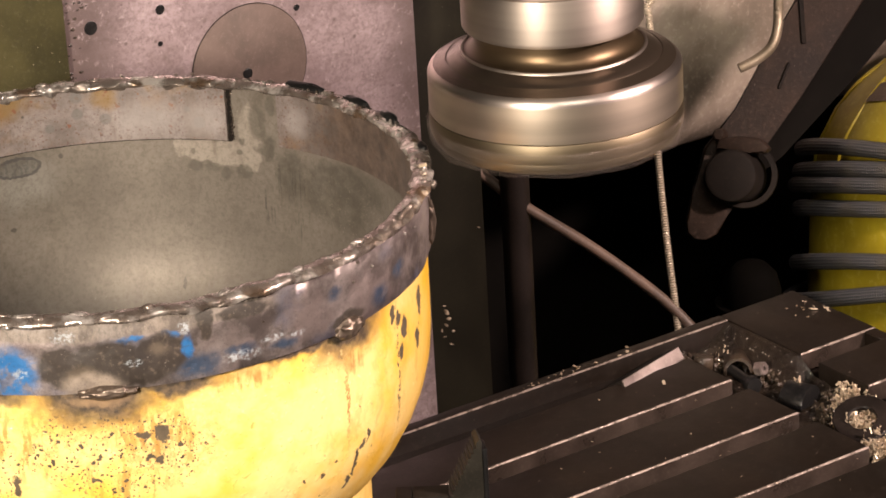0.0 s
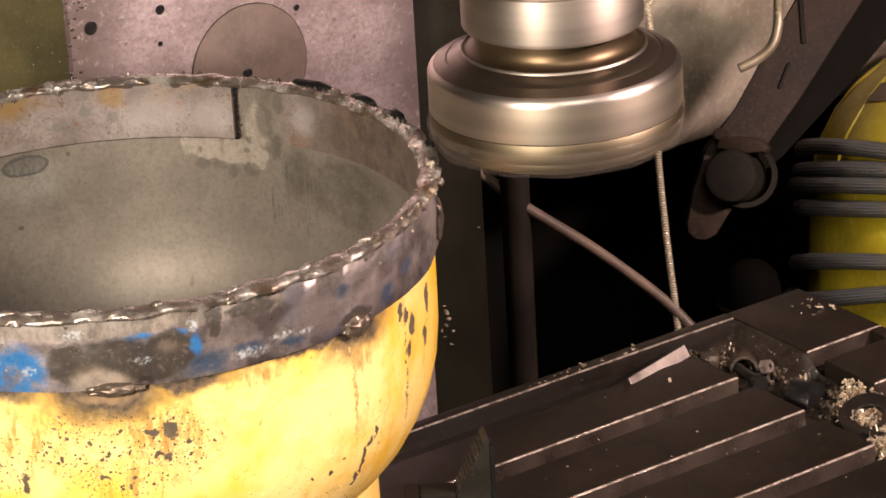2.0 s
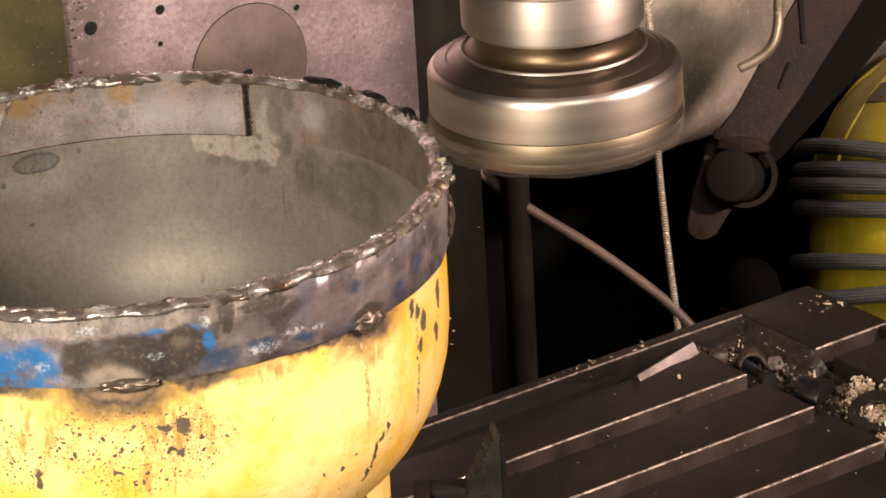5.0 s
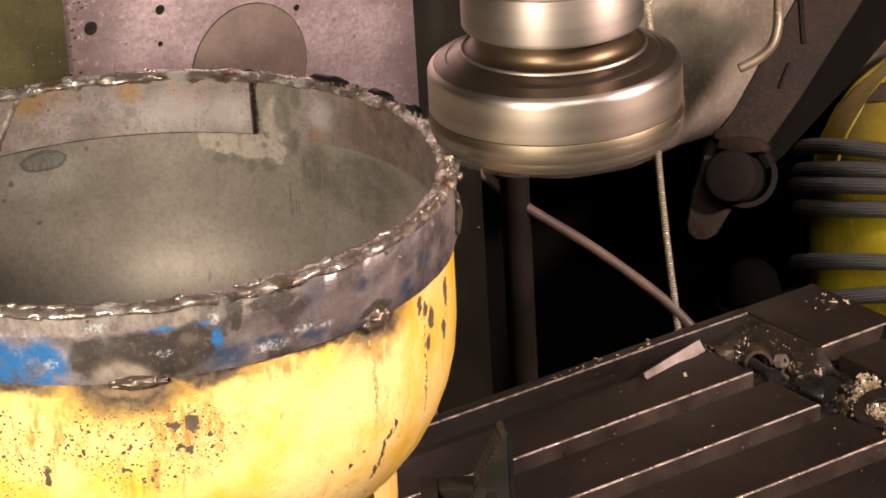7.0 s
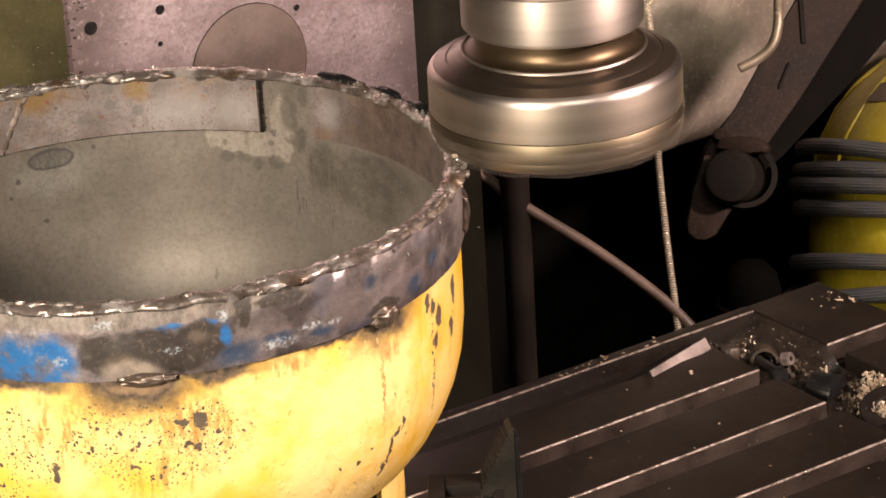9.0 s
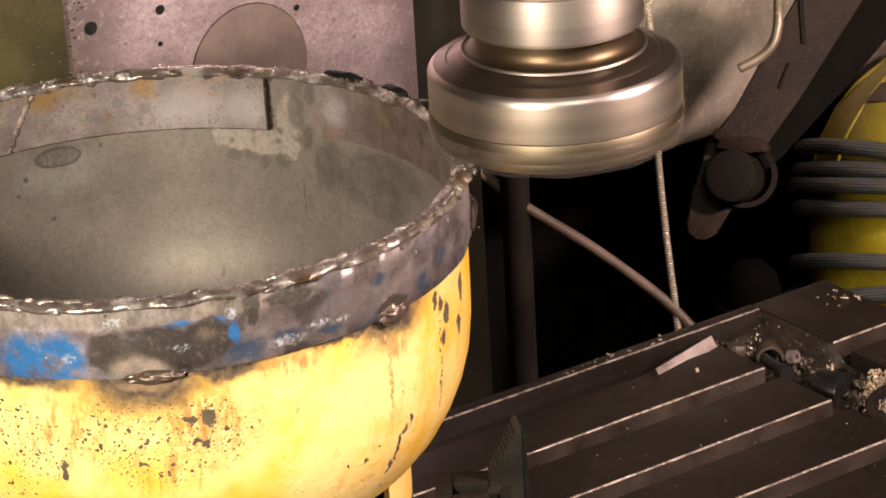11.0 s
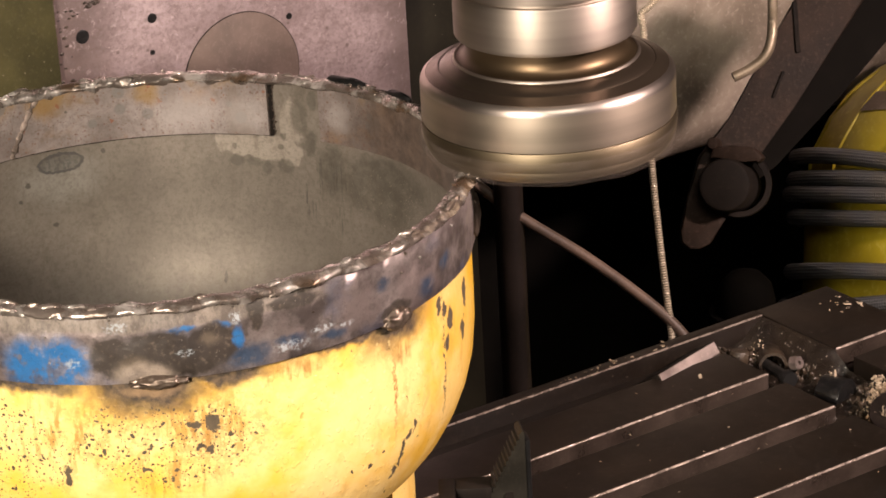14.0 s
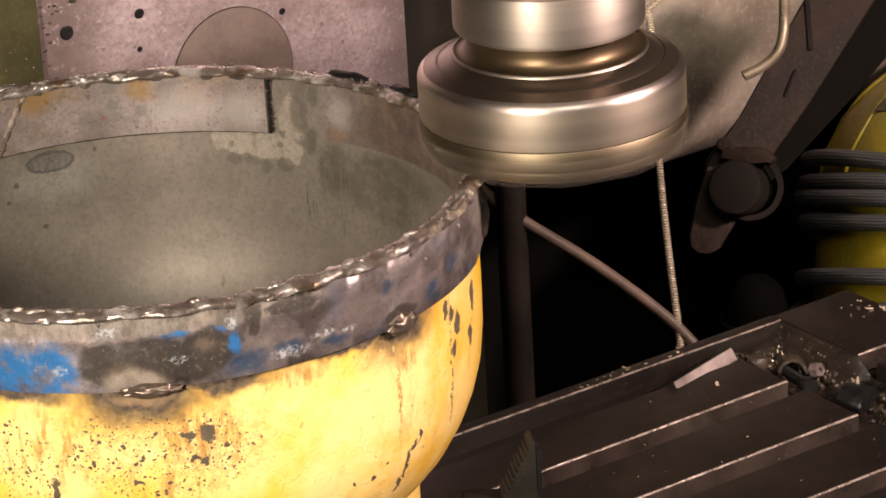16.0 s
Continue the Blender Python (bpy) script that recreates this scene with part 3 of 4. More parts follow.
def box(x0, x1, y0, y1, z0, z1, bevel=0.0, segments=2):
    bm = bmesh.new()
    bmesh.ops.create_cube(bm, size=1, matrix=Matrix.Translation(((x0 + x1) / 2, (y0 + y1) / 2, (z0 + z1) / 2)) @ Matrix.Diagonal((x1 - x0, y1 - y0, z1 - z0, 1)))
    if bevel:
        bmesh.ops.bevel(bm, geom=bm.edges[:], offset=bevel, segments=segments, affect="EDGES", profile=0.5)
    return bm


def lathe(profile, seg=96, close=False, wobble=None):
    """Turns (radius, height) points about z."""
    bm = bmesh.new()
    rows = []
    for i in range(seg):
        a = 2 * math.pi * i / seg
        row = []
        for k, (r, z) in enumerate(profile):
            if wobble:
                dr, dz = wobble(a, k)
            else:
                dr = dz = 0.0
            row.append(bm.verts.new(((r + dr) * math.cos(a), (r + dr) * math.sin(a), z + dz)))
        rows.append(row)
    n = len(profile)
    for i in range(seg):
        a, b = rows[i], rows[(i + 1) % seg]
        for k in range(n if close else n - 1):
            bm.faces.new((a[k], b[k], b[(k + 1) % n], a[(k + 1) % n]))
    bmesh.ops.remove_doubles(bm, verts=bm.verts, dist=1e-6)
    return bm


def extrude(outline, depth, bevel=0.0):
    """A plate: an outline in x and z, thick along y."""
    bm = bmesh.new()
    a = [bm.verts.new((x, 0, z)) for x, z in outline]
    b = [bm.verts.new((x, depth, z)) for x, z in outline]
    n = len(outline)
    bm.faces.new(a)
    bm.faces.new(b[::-1])
    for i in range(n):
        bm.faces.new((a[i], b[i], b[(i + 1) % n], a[(i + 1) % n]))
    if bevel:
        bmesh.ops.bevel(bm, geom=bm.edges[:], offset=bevel, segments=2, affect="EDGES", profile=0.5)
    return bm


def glide(points, per=14):
    """A smooth run through points (Catmull-Rom)."""
    p = [Vector(x) for x in points]
    p = [2 * p[0] - p[1], *p, 2 * p[-1] - p[-2]]
    out = []
    for i in range(1, len(p) - 2):
        for k in range(per):
            t = k / per
            out.append(0.5 * (2 * p[i] + (p[i + 1] - p[i - 1]) * t + (2 * p[i - 1] - 5 * p[i] + 4 * p[i + 1] - p[i + 2]) * t * t
                              + (3 * p[i] - p[i - 1] - 3 * p[i + 1] + p[i + 2]) * t ** 3))
    out.append(p[-2])
    return out


def tube(path, radius, seg=12, swell=None):
    """A tube along a path, with a uv map: metres along it, turns round it."""
    bm = bmesh.new()
    uvs = bm.loops.layers.uv.new("UVMap")
    rings, dist, run = [], [], 0.0
    up = Vector((0.13, 0.21, 1)).normalized()
    for i, c in enumerate(path):
        if i:
            run += (c - path[i - 1]).length
        way = (path[min(i + 1, len(path) - 1)] - path[max(i - 1, 0)]).normalized()
        x = way.cross(up).normalized()
        y = way.cross(x)
        r = radius * (swell(run, i / (len(path) - 1)) if swell else 1)
        rings.append([bm.verts.new(c + r * (math.cos(2 * math.pi * k / seg) * x + math.sin(2 * math.pi * k / seg) * y)) for k in range(seg)])
        dist.append(run)
    for i in range(len(rings) - 1):
        for k in range(seg):
            f = bm.faces.new((rings[i][k], rings[i][(k + 1) % seg], rings[i + 1][(k + 1) % seg], rings[i + 1][k]))
            for loop, (u, v) in zip(f.loops, ((dist[i], k), (dist[i], k + 1), (dist[i + 1], k + 1), (dist[i + 1], k))):
                loop[uvs].uv = (u, v / seg)
    bm.faces.new(rings[0][::-1])
    bm.faces.new(rings[-1])
    return bm


def wob(x, y, z, scale):
    return noise.noise(Vector((x * scale, y * scale, z * scale)))


# ---- the room ----
def room():
    solid("floor", box(-3.2, 3.2, -3.4, 2.0, -1.0, -0.9), M_CONCRETE, "stained grey concrete workshop floor", "floor", kind="structure", smooth=False)
    # Unseen ceiling, kept near black so the cutter's top reflects little.
    solid("ceiling", box(-3.2, 3.2, -3.4, 2.0, 2.2, 2.3), M_BACK, "unseen workshop ceiling, near black", "ceiling", kind="structure", smooth=False)
    solid("wall_north", box(-3.2, 3.2, 1.9, 2.0, -0.9, 2.2), M_BACK, "workshop wall near black for the shade behind the machine", "wall", kind="structure", smooth=False)
    solid("wall_south", box(-3.2, 3.2, -3.4, -3.3, -0.9, 2.2), M_WALL, "plain whitewashed workshop wall", "wall", kind="structure", smooth=False)
    solid("wall_west", box(-3.2, -3.1, -3.3, 1.9, -0.9, 2.2), M_WALL, "plain whitewashed workshop wall", "wall", kind="structure", smooth=False)
    solid("wall_east", box(3.1, 3.2, -3.3, 1.9, -0.9, 2.2), M_WALL, "plain whitewashed workshop wall", "wall", kind="structure", smooth=False)


# ---- the machine ----
def column():
    ob = thing("machine_column", "upright iron milling machine column with scraped plate", "machine column", (0, 0, 0))
    tagged(ob, kind="structure")
    part("column_body", box(-0.75, -0.024, 0.285, 0.75, -0.9, 1.6, 0.003), M_DARK, ob)
    part("face_plate", box(-0.267, -0.0215, 0.2795, 0.2848, -0.3, 0.48, 0.0012), M_COLUMN, ob, "scraped pinkish grey iron face plate")
    part("side_panel", box(-0.75, -0.2685, 0.272, 0.2848, -0.3, 1.2, 0.002), M_OLIVE, ob, "olive green painted machine side")
    ring = lathe([(0.0404, -0.004), (0.0404, 0.0006), (0.0400, 0.0009), (0, 0.0009)], 96)
    plug = part("round_plug", ring, M_PLUG, ob, "round iron plug let into the plate")
    plug.matrix_local = pose(-0.1438, 0.2795, 0.156, 90, 0, 0)
    groove = part("plug_joint", lathe([(0.0403, 0.0), (0.0403, 0.0004), (0.0409, 0.0004), (0.0409, 0.0)], 96), M_DARK, ob)
    groove.matrix_local = pose(-0.1438, 0.2795, 0.156, 90, 0, 0)
    for x, z, r in ((-0.249, 0.2065, 0.0042), (-0.202, 0.2070, 0.0030), (-0.2037, 0.186, 0.0016), (-0.146, 0.1535, 0.0032), (-0.1075, 0.1865, 0.0020)):
        hole = part("screw_hole", lathe([(r * 1.02, -0.0002), (r * 1.01, 0.0004), (r * 0.9, 0.0006), (r * 0.4, 0.0004), (0, 0.0006)], 20), M_BLACK, ob)
        hole.matrix_local = pose(x, 0.2795 - (0.0009 if r == 0.0032 else 0), z, 90, 0, 0)
    crud = bmesh.new()
    rnd = random.Random(4)
    for _ in range(46):
        x = -0.266 + abs(rnd.gauss(0, 0.005)) if rnd.random() < 0.4 else rnd.uniform(-0.262, -0.235)
        z = rnd.uniform(0.17, 0.225) if x < -0.257 else 0.222 + (x + 0.25) * 0.3 + rnd.gauss(0, 0.0012)
        bmesh.ops.create_icosphere(crud, subdivisions=1, radius=rnd.uniform(0.0004, 0.0012), matrix=pose(x, 0.2793, z) @ Matrix.Diagonal((1.6, 0.5, 1, 1)))
    tagged(part("dried_grit", crud, M_CRUD, ob), kind="stuff")
    part("head_arm", box(-0.36, 0.03, -0.2, 0.284, 0.78, 1.15, 0.01), M_DARK, ob)


def posts():
    p = thing("machine_post", "dark painted flat machine post with stuck chips", "machine post", (0.018, 0.305, -0.9))
    part("post_bar", box(-0.028, 0.024, 0, 0.03, 0, 1.6, 0.003), M_POST, p)
    rnd = random.Random(8)
    for x, z in ((-0.013, 0.846), (-0.010, 0.836), (-0.0115, 0.841), (-0.0125, 0.832), (-0.014, 0.824), (-0.007, 0.826), (-0.009, 0.817), (-0.016, 0.829), (0.018, 0.894)):
        chip = bmesh.new()
        bmesh.ops.create_icosphere(chip, subdivisions=1, radius=rnd.uniform(0.0009, 0.0019), matrix=pose(0, 0, 0, rnd.uniform(0, 90), rnd.uniform(0, 90)) @ Matrix.Diagonal((1.5, 0.4, 0.8, 1)))
        part("stuck_chip", chip, M_SWARF, p).location = (x, -0.0005, z)
    solid("upright_pipe", lathe([(0, 0), (0.0098, 0), (0.0098, 1.6), (0, 1.6)], 24), M_PIPE, "dark brown painted upright pipe behind the table", "pipe", (0.0651, 0.3021, -0.9))


def cutter():
    ob = thing("face_mill", "spinning bright steel face mill on its arbor", "milling cutter", (AXIS[0], AXIS[1], TIP))
    ring = [(0.0, 0.004), (0.040, 0.004), (0.047, 0.0010), (0.0580, -0.0006), (0.0622, 0.0012), (0.0640, 0.0046), (0.0644, 0.0060), (0.0644, 0.0066), (0.0650, 0.0072), (0.0654, 0.0110), (0.0655, 0.0165), (0.0652, 0.0170), (0.060, 0.0172)]
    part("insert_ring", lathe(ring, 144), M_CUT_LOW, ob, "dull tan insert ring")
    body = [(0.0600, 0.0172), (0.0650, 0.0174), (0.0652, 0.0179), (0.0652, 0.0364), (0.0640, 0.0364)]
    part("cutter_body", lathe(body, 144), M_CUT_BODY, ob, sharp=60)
    top = [(0.0602, 0.0404), (0.0621, 0.0412), (0.0600, 0.0420), (0.0556, 0.0438), (0.0551, 0.0436), (0.0546, 0.0442), (0.0510, 0.0461), (0.0478, 0.0477)]
    rim = [(0.0640, 0.0362), (0.0652, 0.0364), (0.0651, 0.0374), (0.0648, 0.0384), (0.0643, 0.0393), (0.0636, 0.0401), (0.0628, 0.0407), (0.0619, 0.0411)]
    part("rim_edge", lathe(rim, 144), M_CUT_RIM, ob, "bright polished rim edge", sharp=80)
    part("shoulder", lathe(top, 144), M_CUT_TOP, ob, "turned shoulder with its shade in the colour", sharp=25)
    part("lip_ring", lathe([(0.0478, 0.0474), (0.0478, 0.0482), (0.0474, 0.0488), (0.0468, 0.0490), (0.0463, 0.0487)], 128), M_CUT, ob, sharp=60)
    part("collar", lathe([(0.0464, 0.0486), (0.0444, 0.0488), (0.0422, 0.0502), (0.0408, 0.0526), (0.0402, 0.0560), (0.0402, 0.0620)], 128), M_CUT_DARK, ob, "steel collar with its gold reflection in the colour")
    part("arbor", lathe([(0.0402, 0.0604), (0.0440, 0.0604), (0.0458, 0.0609), (0.0464, 0.0618), (0.0465, 0.0634), (0.0465, 0.0842), (0.0461, 0.0853), (0.0444, 0.0858), (0.0444, 0.0874), (0.0463, 0.0879), (0.0465, 0.089), (0.0465, 0.14), (0.03, 0.14), (0.03, 0.57), (0, 0.57)], 128), M_CUT, ob)
    for i in range(6):
        bm = box(-0.0035, 0.0035, -0.005, 0.005, -0.0006, 0.0125, 0.0006, 1)
        tooth = part("cutting_insert", bm, M_EDGE, ob, "worn carbide insert")
        tooth.matrix_local = pose(0, 0, 0, 0, 0, 60 * i) @ pose(0.0625, 0, 0.0006, 0, 8, 0)
    return ob


def table():
    ob = thing("milling_table", "dark oily cast iron milling table with T-slots", "machine table", moves=True)
    part("bed", box(-1.0, 0.112, -0.385, 0.0755, -0.075, -0.024, 0.002), M_TABLE, ob)
    # lands between the slots, cut through by the cross trough
    for i in range(-1, 6):
        if i < 0:
            y0, y1 = 0.0, 0.0395
        else:
            y0, y1 = -0.059 * (i + 1), -0.059 * i - 0.0155
        if i == 5:
            y0 = -0.385
        for x0, x1, name in ((-1.0, 0.0, "table_land"), (0.053, 0.112, "end_land")):
            yb = 0.0755 if (i < 0 and name == "end_land") else y1
            sec = [(y0, 0.0), (yb, 0.0), (yb, -0.012), (yb - 0.006, -0.012), (yb - 0.006, -0.0238), (y0 + 0.006, -0.0238), (y0 + 0.006, -0.012), (y0, -0.012)]
            bm = bmesh.new()
            a = [bm.verts.new((x0, y, z)) for y, z in sec]
            b = [bm.verts.new((x1, y, z)) for y, z in sec]
            bm.faces.new(a)
            bm.faces.new(b[::-1])
            for k in range(8):
                bm.faces.new((a[k], b[k], b[(k + 1) % 8], a[(k + 1) % 8]))
            bmesh.ops.bevel(bm, geom=[e for e in bm.edges if all(v.co.z > -0.001 for v in e.verts)], offset=0.0010, segments=3, affect="EDGES", profile=0.5)
            land = part(name, bm, M_TABLE, ob)
            land.data.materials.append(M_EDGE)
            land.data.materials.append(M_SLOT)
            for f in land.data.polygons:   # the rubbed front arris, its highlight carried by the pale colour
                if f.normal.y < -0.25 and f.normal.z > 0.25:
                    f.material_index = 1
                # front slot walls take the lighter, lamplit iron
                elif f.normal.y < -0.9 and f.center.z > -0.0125:
                    f.material_index = 2
        if i >= 0:
            part("slot_end", box(0.103, 0.112, y1 - 0.0002, y1 + 0.0157, -0.0238, -0.0004, 0.0006, 1), M_TABLE, ob)
    lip = part("back_lip", box(-1.0, 0.0528, 0.0665, 0.0755, -0.0238, 0.0006, 0.0009), M_TABLE, ob)
    lip.data.materials.append(M_EDGE)
    for f in lip.data.polygons:
        if f.normal.y < -0.25 and f.normal.z > 0.25:
            f.material_index = 1
    part("trough_floor", box(-1.0, 0.0, 0.0397, 0.0663, -0.0239, -0.012), M_TABLE, ob)
    cake = bmesh.new()
    bmesh.ops.create_grid(cake, x_segments=26, y_segments=150, size=0.5, matrix=Matrix.Translation((0.0265, -0.155, -0.0150)) @ Matrix.Diagonal((0.0524, 0.458, 1, 1)))
    for v in cake.verts:
        v.co.z += 0.0030 * wob(v.co.x, v.co.y, 0, 90) + 0.0018 * wob(v.co.x, v.co.y, 2, 300) + 0.004 * (abs(v.co.x - 0.0265) / 0.026) ** 3
        slope = max(0.0, (v.co.x - 0.026) / 0.027) ** 1.2 * min(1.0, max(0.0, (v.co.y + 0.015) / 0.02))
        v.co.z = min(v.co.z + 0.0135 * slope, -0.0008)
    tagged(part("caked_grime", cake, M_CAKE, ob, "brown caked grime in the cross trough"), kind="stuff")
    part("trough_front", box(-1.0, 0.112, -0.395, -0.3852, -0.075, 0.0), M_TABLE, ob)
    return ob


def base():
    ob = thing("machine_knee", "dark iron knee and saddle under the table", "machine knee", (0, 0, -0.9))
    tagged(ob, kind="structure")
    part("knee_body", box(-0.75, 0.03, -0.32, 0.02, 0, 0.8245, 0.01), M_DARK, ob)


def chip_mesh(bm, at, size, rnd, lean=3.14):
    """One small curled shaving or grain."""
    m = Matrix.Translation(at) @ Euler((rnd.uniform(-lean, lean), rnd.uniform(-lean, lean), rnd.uniform(0, 6.28))).to_matrix().to_4x4()
    w, l, t = size * rnd.uniform(0.2, 0.5), size, size * rnd.uniform(0.08, 0.2)
    bend = rnd.uniform(0.2, 1.0)
    cols = []
    for i in range(4):
        a = (i / 3 - 0.5) * 2 * bend
        x, z = math.sin(a) / max(bend, 0.2) * l / 2, (1 - math.cos(a)) * l / 2
        cols.append([bm.verts.new(m @ Vector(p)) for p in ((x, -w / 2, z), (x, w / 2, z), (x, w / 2, z + t), (x, -w / 2, z + t))])
    for a, b in zip(cols, cols[1:]):
        for k in range(4):
            bm.faces.new((a[k], b[k], b[(k + 1) % 4], a[(k + 1) % 4]))
    bm.faces.new(cols[0][::-1])
    bm.faces.new(cols[-1])


def swarf():
    rnd = random.Random(21)
    heap, fine = bmesh.new(), bmesh.new()
    # heaps in the cross trough
    for cx, cy, sx, sy, n, size in ((0.034, -0.079, 0.014, 0.012, 150, 0.0050), (0.046, -0.066, 0.006, 0.016, 90, 0.0045), (0.030, -0.022, 0.006, 0.006, 26, 0.0040),
                                    (0.024, -0.098, 0.012, 0.010, 40, 0.0045), (0.026, 0.040, 0.014, 0.010, 14, 0.0034), (0.040, -0.105, 0.008, 0.02, 50, 0.005), (0.014, -0.120, 0.008, 0.016, 90, 0.0045), (0.036, -0.056, 0.010, 0.008, 70, 0.0040), (0.047, -0.048, 0.006, 0.012, 90, 0.0050), (0.022, -0.080, 0.012, 0.012, 70, 0.0050), (0.009, -0.116, 0.008, 0.014, 80, 0.0050)):
        for _ in range(n * 2):
            dx, dy = rnd.gauss(0, 0.5), rnd.gauss(0, 0.5)
            h = max(0.0, 1 - 0.5 * (dx * dx + dy * dy)) * 0.014
            chip_mesh(heap, (cx + dx * sx, cy + dy * sy, -0.0150 + rnd.random() * h + 0.001), size * rnd.uniform(0.25, 0.85), rnd)
    solid("swarf_heap", heap, M_SWARF, "bright curled metal swarf heaped in the trough", "swarf", kind="stuff", moves=True, smooth=False)
    # crumbs on the lip and the lands
    for _ in range(26):
        chip_mesh(fine, (rnd.uniform(-0.10, -0.02), rnd.gauss(0.070, 0.002), 0.0009), rnd.uniform(0.0008, 0.0026), rnd, 0.35)
    for _ in range(46):
        chip_mesh(fine, (rnd.uniform(-0.16, 0.0), rnd.uniform(-0.2, 0.038), 0.0003), rnd.uniform(0.0004, 0.0014), rnd, 0.25)
    for _ in range(12):
        chip_mesh(fine, (rnd.uniform(0.080, 0.11), rnd.uniform(0.03, 0.06), 0.0003), rnd.uniform(0.0006, 0.0020), rnd, 0.25)
    for at, size in (((-0.034, 0.021, 0.001), 0.0036), ((0.101, 0.044, 0.0005), 0.0048), ((0.098, 0.050, 0.0005), 0.0026), ((0.106, 0.036, 0.0005), 0.0042), ((0.108, 0.040, 0.0005), 0.0034), ((-0.060, 0.071, 0.0015), 0.005), ((-0.020, 0.074, 0.0015), 0.004)):
        chip_mesh(fine, at, size, rnd, 0.25)
    solid("metal_crumbs", fine, M_SWARF, "fine pale metal crumbs on the table", "swarf", kind="stuff", moves=True, smooth=False)
    grit = bmesh.new()
    for cx, cy, s, n in ((0.018, 0.040, 0.013, 130), (0.034, 0.010, 0.012, 120), (0.046, -0.04, 0.008, 90), (0.030, -0.06, 0.012, 90), (0.028, -0.11, 0.014, 110), (0.010, 0.06, 0.01, 60)):
        for _ in range(n):
            x, y = rnd.gauss(cx, s * 0.6), rnd.gauss(cy, s * 0.6)
            if 0.003 < x < 0.05 and y < 0.064:
                r = rnd.uniform(0.0006, 0.0024)
                bmesh.ops.create_icosphere(grit, subdivisions=1, radius=r, matrix=pose(x, y, -0.0150 + r * 0.5 + rnd.random() * 0.004, rnd.uniform(0, 90), rnd.uniform(0, 90)) @ Matrix.Diagonal((1.3, 0.8, 0.7, 1)))
    solid("oily_grit", grit, M_CRUD, "brown oily grit lying in the trough", "grit", kind="stuff", moves=True, smooth=False)


def trough_clutter():
    nut = bmesh.new()
    bmesh.ops.create_cone(nut, cap_ends=True, segments=6, radius1=0.0065, radius2=0.0065, depth=0.008)
    bmesh.ops.bevel(nut, geom=nut.edges[:], offset=0.0007, segments=1, affect="EDGES")
    solid("hex_nut", nut, M_CRUD, "small brown hexagonal nut in the trough", "nut", (0.008, 0.036, -0.004), (0, 12, 20), moves=True)
    ring = lathe([(0.0068, -0.011), (0.0086, -0.011), (0.0089, -0.0105), (0.0089, 0.0105), (0.0086, 0.011), (0.0068, 0.011)], 40, close=True)
    solid("steel_bush", ring, M_CRUD, "short rusty steel bush lying on its side", "bush", (0.031, 0.033, -0.0135), (80, 0, -36), moves=True)
    pin = lathe([(0, -0.017), (0.0028, -0.017), (0.0032, -0.0165), (0.0032, 0.010), (0.0048, 0.0104), (0.005, 0.011), (0.005, 0.016), (0.0045, 0.017), (0, 0.017)], 24)
    solid("black_pin", pin, M_BLACK, "short black headed pin across the trough", "pin", (0.014, 0.007, -0.0060), (84, 0, -16), moves=True)
    half = [(0.0125 * math.cos(a), 0.0125 * math.sin(a)) for a in (math.pi * k / 14 for k in range(15))]
    solid("black_offcut", extrude(half, 0.016, 0.0007), M_BLACK, "black half round steel offcut", "offcut", (0.031, -0.034, -0.0150), (0, 8, 20), moves=True)
    solid("large_washer", lathe([(0.0085, -0.0015), (0.0165, -0.0015), (0.0172, -0.0008), (0.0172, 0.0012), (0.0165, 0.0018), (0.0085, 0.0018), (0.0078, 0.0010), (0.0078, -0.0008)], 56, close=True),
          M_PIPE, "large dull steel washer leaning in the trough", "washer", (0.026, -0.084, -0.0040), (14, -20, 0), moves=True)
    solid("bright_nut", lathe([(0.0016, -0.003), (0.004, -0.003), (0.0046, -0.0022), (0.0046, 0.0022), (0.004, 0.003), (0.0016, 0.003)], 6, close=True),
          M_BRIGHT, "small bright steel nut on edge", "nut", (0.030, 0.010, -0.006), (70, 20, 10), moves=True, smooth=False)
    # the sawn bar lying over the back trough
    bar = thing("steel_bar", "short sawn steel bar lying in the back trough", "steel bar", (-0.029, 0.0485, -0.0050), (-33, -2, 13), moves=True)
    part("bar_body", box(-0.027, 0.027, -0.010, 0.010, -0.0042, 0.0042, 0.0008), M_DARK, bar)
    part("sawn_face", box(-0.0265, 0.0268, -0.0113, -0.0101, -0.0040, 0.0040, 0.0004, 1), M_BRIGHT, bar, "bright sawn face")


